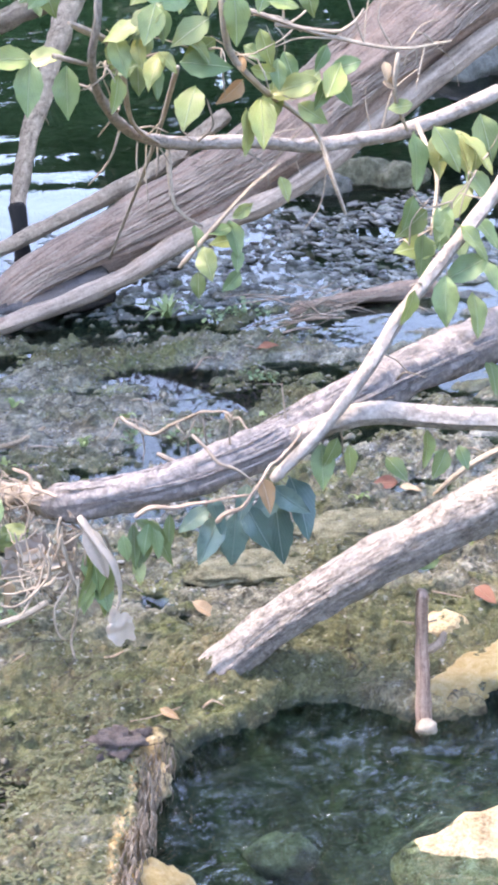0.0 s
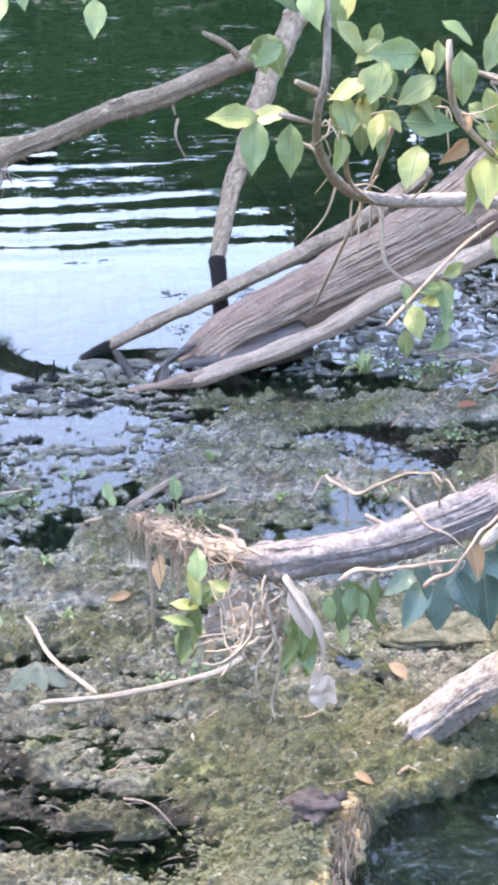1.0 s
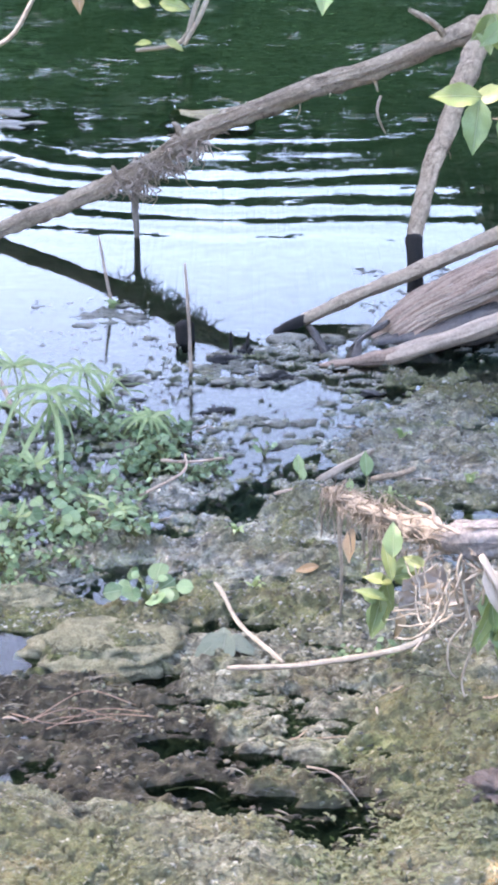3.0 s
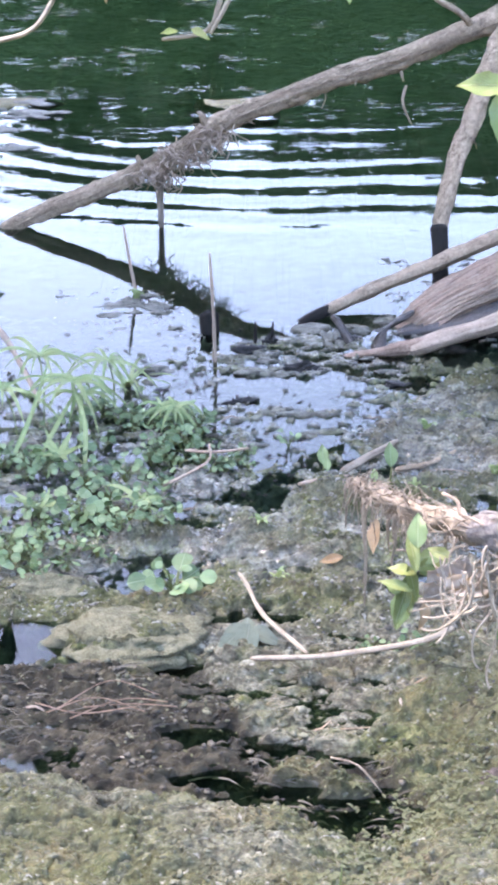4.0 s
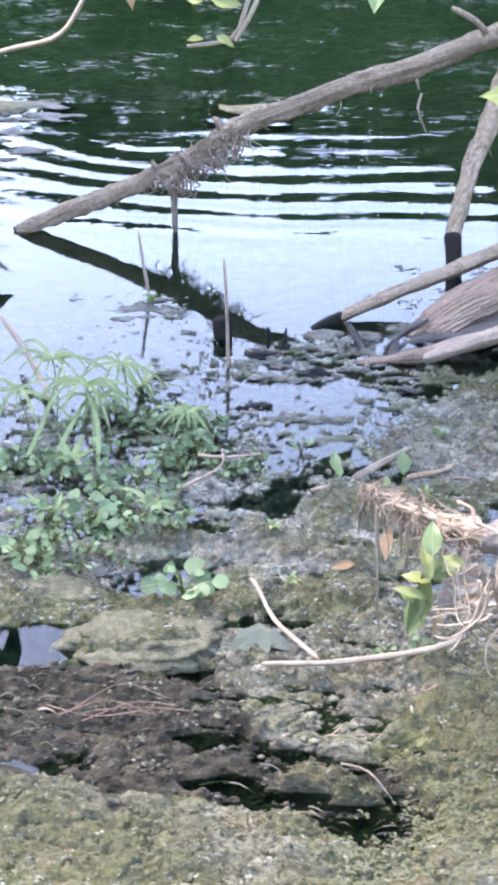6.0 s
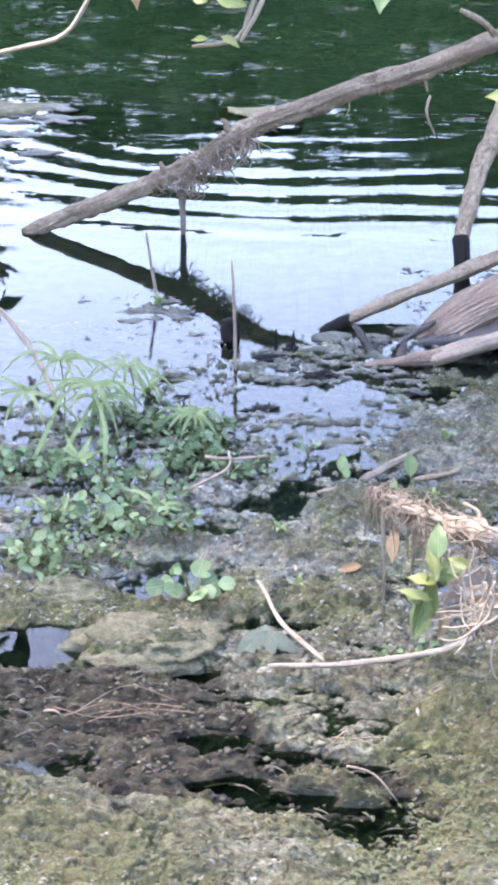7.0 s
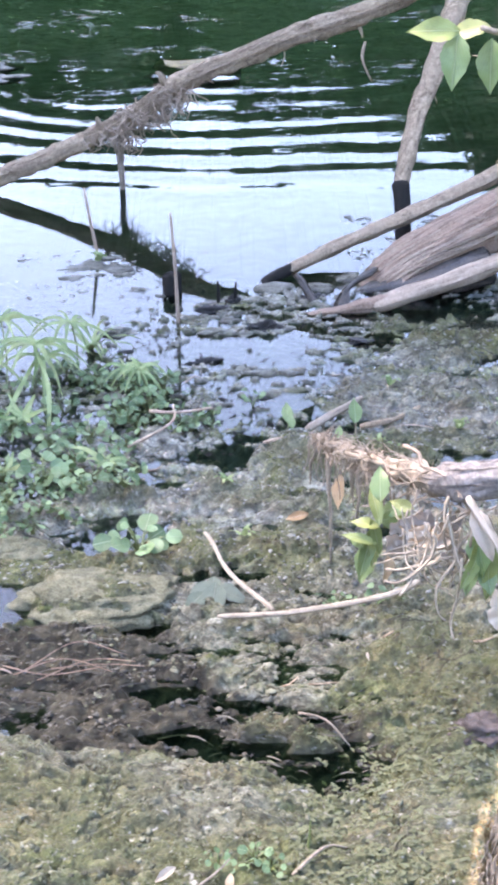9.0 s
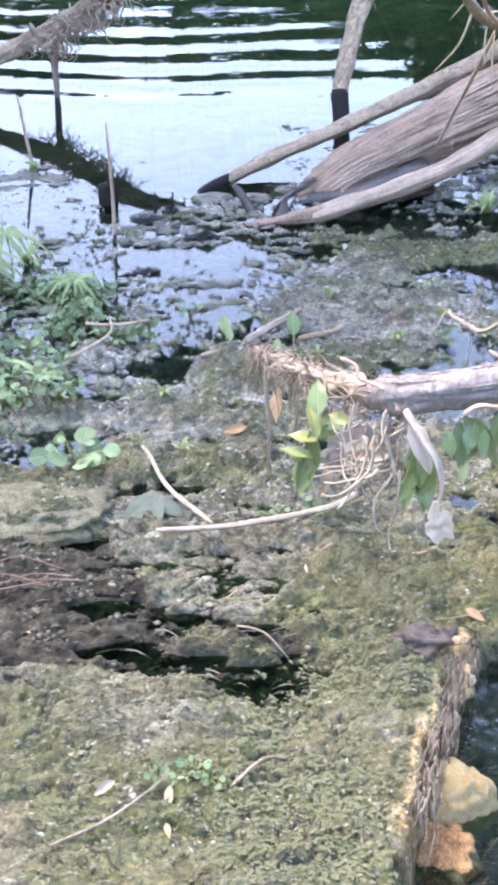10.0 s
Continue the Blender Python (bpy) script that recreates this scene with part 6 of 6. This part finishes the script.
for x, y, h, big in ((0.151, 2.867, 0.05, 0.045), (0.283, 2.79, 0.07, 0.055), (0.25, 2.77, 0.04, 0.03), (0.16, 2.85, 0.02, 0.03)):
    ob = empty("seedling", (x, y, max(level(x, y), 0)), "seedling with one round green leaf in the mud", "plant", "seedlings")
    under(branch("stem", [(0, 0, -0.01), (0.003, 0, h * 0.6), (0, 0, h)], 0.0018, 0.0012, GREEN_STEM, seg=5), ob)
    leaf_at("leaf", OVATE[0], (x, y - 0.004, max(level(x, y), 0) + h), big, 270, ob, 15)
DUSTY = leaf_mesh("leaf", leaf_material("dusty_leaf", (0.14, 0.17, 0.12), (0.2, 0.23, 0.17), (0.24, 0.26, 0.2), 0.8), 0.62, 0.42, 1.3, 0.2, 0.2, 0.05)
mull = empty("broad_leaf_plant", (0.0, 2.22, 0.02), "dusty grey-green broad-leaved plant flat on the mud", "plant")
for dx, dy, a, s2 in ((-0.02, 0.0, 160, 0.07), (0.0, -0.02, 100, 0.07), (0.03, 0.0, 20, 0.06), (0.0, 0.03, 270, 0.05), (-0.03, -0.02, 130, 0.05)):
    leaf_at("leaf", DUSTY, (dx, 2.22 + dy, 0.035), s2, a, mull, 20, (0, -0.4, 0.9))


def grass_tuft(at, count, height, spread_by, label, seed, droop=0.6):
    r = random.Random(seed)
    ob = empty("grass_tuft", at, label, "grass", "grass tufts")
    for k in range(count):
        a = r.uniform(0, 6.3)
        reach, h = spread_by * r.uniform(0.4, 1.2), height * r.uniform(0.5, 1.1)
        verts, faces, uvs = [], [], []
        n = 7
        w = r.uniform(0.006, 0.011)
        across = Vector((0.9, 0.1, 0.25 * math.cos(a)))
        for j in range(n):
            u = j / (n - 1)
            c = Vector((math.cos(a) * reach * u, math.sin(a) * reach * u, h * (1.6 * u - (0.6 + droop) * u * u)))
            ww = w * (1 - u) ** 0.6 + 0.0004
            for q, lift in ((-1, 0.0006), (0, -0.0006), (1, 0.0006)):
                verts.append(c + across * ww * q * 0.8 + Vector((0, 0, lift)))
                uvs.append((q * 0.5, u))
        for j in range(n - 1):
            for q in (0, 1):
                faces.append((j * 3 + q, j * 3 + q + 1, j * 3 + q + 4, j * 3 + q + 3))
        under(new("blade", mesh("blade", verts, faces, GRASS, uvs)), ob)
    return ob


def blade_mesh(points, width):
    """A long tapering blade with a fold along points."""
    pts = spline(points, 0.02)
    verts, faces, uvs = [], [], []
    n = len(pts)
    for j in range(n):
        u = j / (n - 1)
        d = Vector(pts[min(j + 1, n - 1)] - pts[max(j - 1, 0)])
        across = d.cross(Vector((0, -0.5, 0.8))).normalized()
        w = width * (0.45 + 0.55 * min(1, u * 4)) * (1 - u) ** 0.55 + 0.0004
        for q in (-1, 0, 1):
            verts.append(Vector(pts[j]) + across * w * q + Vector((0, 0, 0.0012 * abs(q))))
            uvs.append((q * 0.5, u))
    for j in range(n - 1):
        for q in (0, 1):
            faces.append((j * 3 + q, j * 3 + q + 1, j * 3 + q + 4, j * 3 + q + 3))
    return mesh("blade", verts, faces, GRASS, uvs)


def sedge(foot, head, count, reach, droop, width, label, seed):
    """A stem with a whorl of long drooping blades at its head."""
    r = random.Random(seed)
    ob = empty("sedge", foot, label, "plant", "sedges")
    top = Vector(head) - Vector(foot)
    stem = under(branch("stem", [(0, 0, -0.012), tuple(top * 0.5 + Vector((0.006, 0, 0))), tuple(top)], 0.0022, 0.0018, GREEN_STEM, seg=6), ob)
    for k in range(count):
        a = 2 * math.pi * (k + r.uniform(-0.35, 0.35)) / count
        n = reach * r.uniform(0.4, 1.25)
        out = Vector((math.cos(a), math.sin(a) * 0.9, r.uniform(-0.15, 0.25)))
        lift, fall = r.uniform(0.05, 0.3), droop * r.uniform(0.5, 1.2)
        pts = [tuple(top + out * n * u + Vector((0, 0, n * lift * math.sin(u * 2.4) - fall * u**2.2))) for u in (0, 0.25, 0.5, 0.75, 1)]
        under(new("blade", blade_mesh(pts, width * r.uniform(0.7, 1.2))), stem)
    return ob


sedge((-0.36, 3.0, 0.0), (-0.379, 3.1, 0.105), 20, 0.11, 0.06, 0.0055, "tall green sedge with a drooping whorl of narrow leaves", 1)
sedge((-0.37, 3.02, 0.0), (-0.36, 3.08, 0.08), 11, 0.09, 0.07, 0.005, "green sedge with long drooping leaves", 11)
sedge((-0.305, 3.22, 0.0), (-0.316, 3.25, 0.086), 12, 0.09, 0.06, 0.005, "dark green sedge drooping over the water", 2)
sedge((-0.45, 3.1, 0.0), (-0.462, 3.2, 0.12), 14, 0.12, 0.05, 0.005, "yellowish sedge with spreading narrow leaves", 3)
sedge((-0.5, 3.05, 0.0), (-0.53, 3.1, 0.09), 14, 0.12, 0.05, 0.005, "green sedge with spreading narrow leaves", 4)
sedge((-0.14, 3.03, 0.0), (-0.16, 3.08, 0.05), 18, 0.06, 0.045, 0.0045, "low green sedge at the water's edge", 5)
sedge((-0.16, 3.06, 0.0), (-0.19, 3.1, 0.045), 12, 0.05, 0.03, 0.004, "low green sedge at the water's edge", 6)
sedge((-0.385, 2.87, 0.0), (-0.395, 2.92, 0.02), 9, 0.085, -0.02, 0.007, "pale star-shaped tuft of broad green blades", 7)
sedge((-0.404, 2.63, 0.0), (-0.402, 2.69, 0.02), 7, 0.06, -0.03, 0.006, "small yellow-green sprig of pointed blades", 8)
sedge((-0.216, 2.69, 0.0), (-0.212, 2.72, 0.02), 7, 0.065, 0.0, 0.006, "small bluish-green tuft of pointed blades", 9)
long_grass = empty("long_grass", (-0.42, 2.95, 0.0), "few long green grass blades leaning among the water plants", "grass")
for pts in ([(-0.5, 2.9, 0.0), (-0.46, 3.02, 0.07), (-0.43, 3.16, 0.15)], [(-0.44, 2.95, 0.0), (-0.4, 3.05, 0.05), (-0.36, 3.16, 0.09)], [(-0.34, 2.9, 0.0), (-0.345, 2.98, 0.07), (-0.38, 3.08, 0.11)]):
    under_at(new("blade", blade_mesh(pts, 0.006)), long_grass)
grass_tuft((-0.28, 3.3, 0.0), 10, 0.08, 0.12, "drooping tuft of dark green grass over the water", 6)
grass_tuft((-0.296, 3.84, 0.0), 12, 0.05, 0.02, "tuft of green weed round a dead stalk", 12)
grass_tuft((0.8, 3.5, 0.0), 14, 0.09, 0.09, "tuft of weeds under the fallen trunk", 7)
grass_tuft((0.62, 2.62, 0.0), 7, 0.06, 0.05, "small sparse tuft of grass on the mud", 8)
grass_tuft((0.37, 2.75, 0.0), 6, 0.05, 0.05, "small sparse tuft of grass on the mud", 9)

sprout_rng = random.Random(91)
for k in range(22):
    x, y = sprout_rng.uniform(-0.05, 1.2), sprout_rng.uniform(2.3, 3.1)
    if level(x, y) > 0.003:
        grass_tuft((x, y, level(x, y)), 5, sprout_rng.uniform(0.025, 0.05), 0.025, "small sparse tuft of grass on the mud", 40 + k)

# ---- moss and litter ----
def scatter(name, count, place, size, mat, seed, label, category, flat=0.5, afloat=False):
    """Many tiny leaflets on the ground or afloat, as one object."""
    r = np.random.RandomState(seed)
    xy = place(r, count)
    hz = bed(xy[:, 0], xy[:, 1])[0]
    verts, faces, uvs = [], [], []
    for (x, y), z in zip(xy, hz):
        if afloat:
            if z > -0.0015:
                continue
            z = 0.0
        elif z < -0.004:
            continue
        a, s2 = r.uniform(0, 6.28), size * r.uniform(0.5, 1.4)
        ca, sa = math.cos(a), math.sin(a)
        t = r.uniform(0.1, 0.9) * s2 * (1 - flat) * 1.6
        b = len(verts)
        verts += [(x - ca * s2, y - sa * s2, z + 0.001), (x - sa * s2 * 0.45, y + ca * s2 * 0.45, z + 0.002 + t * 0.5), (x + ca * s2, y + sa * s2, z + 0.001 + t), (x + sa * s2 * 0.45, y - ca * s2 * 0.45, z + 0.002 + t * 0.5)]
        uvs += [(0, 0), (0.5, 0.5), (0, 1), (-0.5, 0.5)]
        faces.append((b, b + 1, b + 2, b + 3))
    return tagged(new(name, mesh(name, verts, faces, mat, uvs, soft=False)), label, category, kind="stuff")


def mound_place(r, n):
    xy = np.stack([r.uniform(-0.5, 0.42, n), r.uniform(1.3, 1.95, n)], 1)
    keep = (bed(xy[:, 0], xy[:, 1])[1] + 0.35 * fbm(xy[:, 0] * 9, xy[:, 1] * 9)) > r.uniform(0.4, 1.1, n)
    return xy[keep]


def flats_place(r, n):
    xy = np.stack([r.uniform(-0.6, 1.4, n), r.uniform(1.85, 3.6, n)], 1)
    keep = (bed(xy[:, 0], xy[:, 1])[1] + 0.4 * fbm(xy[:, 0] * 7, xy[:, 1] * 12)) > r.uniform(0.2, 1.0, n)
    return xy[keep]


ICO = bmesh.new()
bmesh.ops.create_icosphere(ICO, subdivisions=1, radius=1)
ICO_V = np.array([v.co for v in ICO.verts])
ICO_F = np.array([[v.index for v in f.verts] for f in ICO.faces])
ICO.free()


def crumbs(name, xy, low, high, mat, seed, label, category, flat=0.55, floor=-0.006, afloat=False):
    """Many small irregular clods bedded in the ground, as one object."""
    r = np.random.RandomState(seed)
    z = bed(xy[:, 0], xy[:, 1])[0]
    if afloat:
        z = np.maximum(z, 0.0)
    xy, z = xy[z > floor], z[z > floor]
    n = len(xy)
    size = low + (high - low) * r.rand(n) ** 2.2
    v = ICO_V[None] * (1 + 0.7 * r.uniform(-1, 1, (n, 12, 1)))
    a = r.uniform(0, 6.283, n)
    long = r.uniform(0.8, 1.7, n)
    x, y = v[:, :, 0] * long[:, None], v[:, :, 1]
    ca, sa = np.cos(a)[:, None], np.sin(a)[:, None]
    x, y = x * ca - y * sa, x * sa + y * ca
    v = np.stack([x * size[:, None] + xy[:, :1], y * size[:, None] + xy[:, 1:], v[:, :, 2] * (size * flat * r.uniform(0.6, 1.3, n))[:, None] + (z - 0.25 * flat * size)[:, None]], -1)
    faces = (ICO_F[None] + 12 * np.arange(n)[:, None, None]).reshape(-1, 3)
    me = bpy.data.meshes.new(name)
    me.from_pydata(v.reshape(-1, 3).tolist(), [], faces.tolist())
    me.polygons.foreach_set("use_smooth", np.ones(len(me.polygons), dtype=bool))
    me.materials.append(mat)
    return tagged(new(name, me), label, category, kind="stuff")


def patchy(seed, count, x0, x1, y0, y1, scale, bias):
    """Places in a stretch of the ground that gather in patches."""
    r = np.random.RandomState(seed)
    xy = np.stack([r.uniform(x0, x1, count), r.uniform(y0, y1, count)], 1)
    return xy[fbm(xy[:, 0] * scale + seed, xy[:, 1] * scale * 1.4) + bias > r.uniform(-0.7, 0.7, count)]


def in_channel(xy, keep=True):
    inside = (xy[:, 1] > np.interp(xy[:, 0], *LOW)) & (xy[:, 1] < np.interp(xy[:, 0], *HIGH)) & (xy[:, 0] < 0.28)
    return xy[inside == keep]


def off_pool(xy):
    return xy[xy[:, 1] > np.interp(xy[:, 0], *POOLSIDE) + 0.01]


crumbs("mud_crumbs", patchy(1, 20000, -0.6, 1.35, 2.2, 3.6, 9, 0.0), 0.0018, 0.006, MUD_CRUMBS, 11, "grey-brown crumbs of wet mud strewn over the flats", "mud", 0.4)
crumbs("moss_crumbs", in_channel(off_pool(patchy(3, 9000, -0.5, 0.46, 1.3, 1.93, 8, -0.1)), False), 0.0015, 0.0045, MOSS_CRUMBS, 13, "olive crumbs of moss over the near mound", "moss", 0.5)
crumbs("moss_crumbs", off_pool(patchy(4, 14000, -0.5, 1.3, 1.95, 3.4, 6, -0.3)), 0.0018, 0.006, MOSS_CRUMBS, 14, "olive algae lumps in patches on the mud", "algae", 0.5)
crumbs("drowned_weed", in_channel(patchy(5, 3200, -0.55, 0.28, 1.7, 2.2, 10, -0.1)), 0.0018, 0.006, BROWN_CRUMBS, 15, "brown clotted weed in the shallow channel", "weed", 0.4, -0.012)
crumbs("mud_scum", patchy(6, 5200, 0.8, 1.75, 3.6, 4.32, 8, 0.0), 0.004, 0.019, MUD_CRUMBS, 16, "grey scum and mud flecks floating in the shallows", "mud", 0.2, afloat=True)
crumbs("mud_scum", patchy(7, 420, 0.34, 0.8, 3.72, 4.12, 8, -0.15), 0.003, 0.013, MUD_CRUMBS, 17, "dark scum flecks floating beside the leaning pole", "mud", 0.2, afloat=True)
crumbs("mud_scum", patchy(8, 420, -0.5, -0.12, 3.4, 3.95, 8, -0.2), 0.002, 0.009, MUD_CRUMBS, 18, "dark scum flecks floating in front of the plants", "mud", 0.2, afloat=True)
lines = []
for k in range(110):
    x = rnd(-0.5, 0.24)
    low, high = float(np.interp(x, *LOW)), float(np.interp(x, *HIGH))
    y, a, n = rnd(low + 0.015, high - 0.01), rnd(-0.5, 0.5), rnd(0.012, 0.05)
    z = max(level(x, y), -0.008) + 0.004
    lines.append(tube([(x, y, z), (x + n * 0.5, y + 0.5 * n * math.sin(a), z + rnd(0, 0.006)), (x + n, y + n * math.sin(a) + rnd(-0.01, 0.01), z)], rnd(0.0008, 0.0022), 0.0008, seg=5, step=0.012, seed=rnd(0, 9)))
v, f, u = joined(lines)
tagged(new("weed_strands", mesh("weed_strands", v, f, BROWN_CRUMBS, u)), "brown strands of rotting weed in the channel", "weed", kind="stuff")
scatter("moss", 5500, mound_place, 0.0034, MOSS, 1, "pale olive moss leaflets on the near mound", "moss")
def bank_place(r, n):
    xy = np.stack([r.uniform(0.08, 0.44, n), r.uniform(1.3, 1.85, n)], 1)
    return xy[fbm(xy[:, 0] * 12, xy[:, 1] * 9) > r.uniform(-0.6, 0.5, n)]


scatter("moss_strands", 4200, bank_place, 0.0055, MOSS, 5, "pale green feathery moss strands on the pool's bank", "moss", 0.72)
scatter("algae_flecks", 26000, flats_place, 0.0045, MOSS, 2, "olive algae and weed scraps on the mud", "algae", 0.8)
scatter("litter", 220, lambda r, n: np.stack([r.uniform(-0.6, 1.4, n), r.uniform(1.35, 3.6, n)], 1), 0.0045, RAG, 3, "tiny bits of dry plant litter on the mud", "litter", 0.7)
scatter("dark_litter", 1500, lambda r, n: np.stack([r.uniform(-0.6, 1.4, n), r.uniform(1.75, 3.6, n)], 1), 0.005, BLACK_MUD, 4, "dark rotten leaf scraps on the mud", "litter", 0.75)


def drift_place(r, n):
    xy = np.stack([r.uniform(-0.65, 0.6, n), r.uniform(2.75, 3.95, n)], 1)
    xy[: n // 6] = np.stack([r.uniform(0.5, 0.95, n // 6), r.uniform(2.95, 3.3, n // 6)], 1)
    shore = xy[:, 1] - np.interp(xy[:, 0], *EDGE)
    return xy[fbm(xy[:, 0] * 7 + 3, xy[:, 1] * 10) - 0.9 * np.clip(shore - 0.25, 0, 2) > r.uniform(-0.25, 0.6, n)]


scatter("floating_scraps", 5200, drift_place, 0.0062, WET_WOOD, 6, "dark scraps of weed and leaves floating near the shore", "litter", 0.96, True)
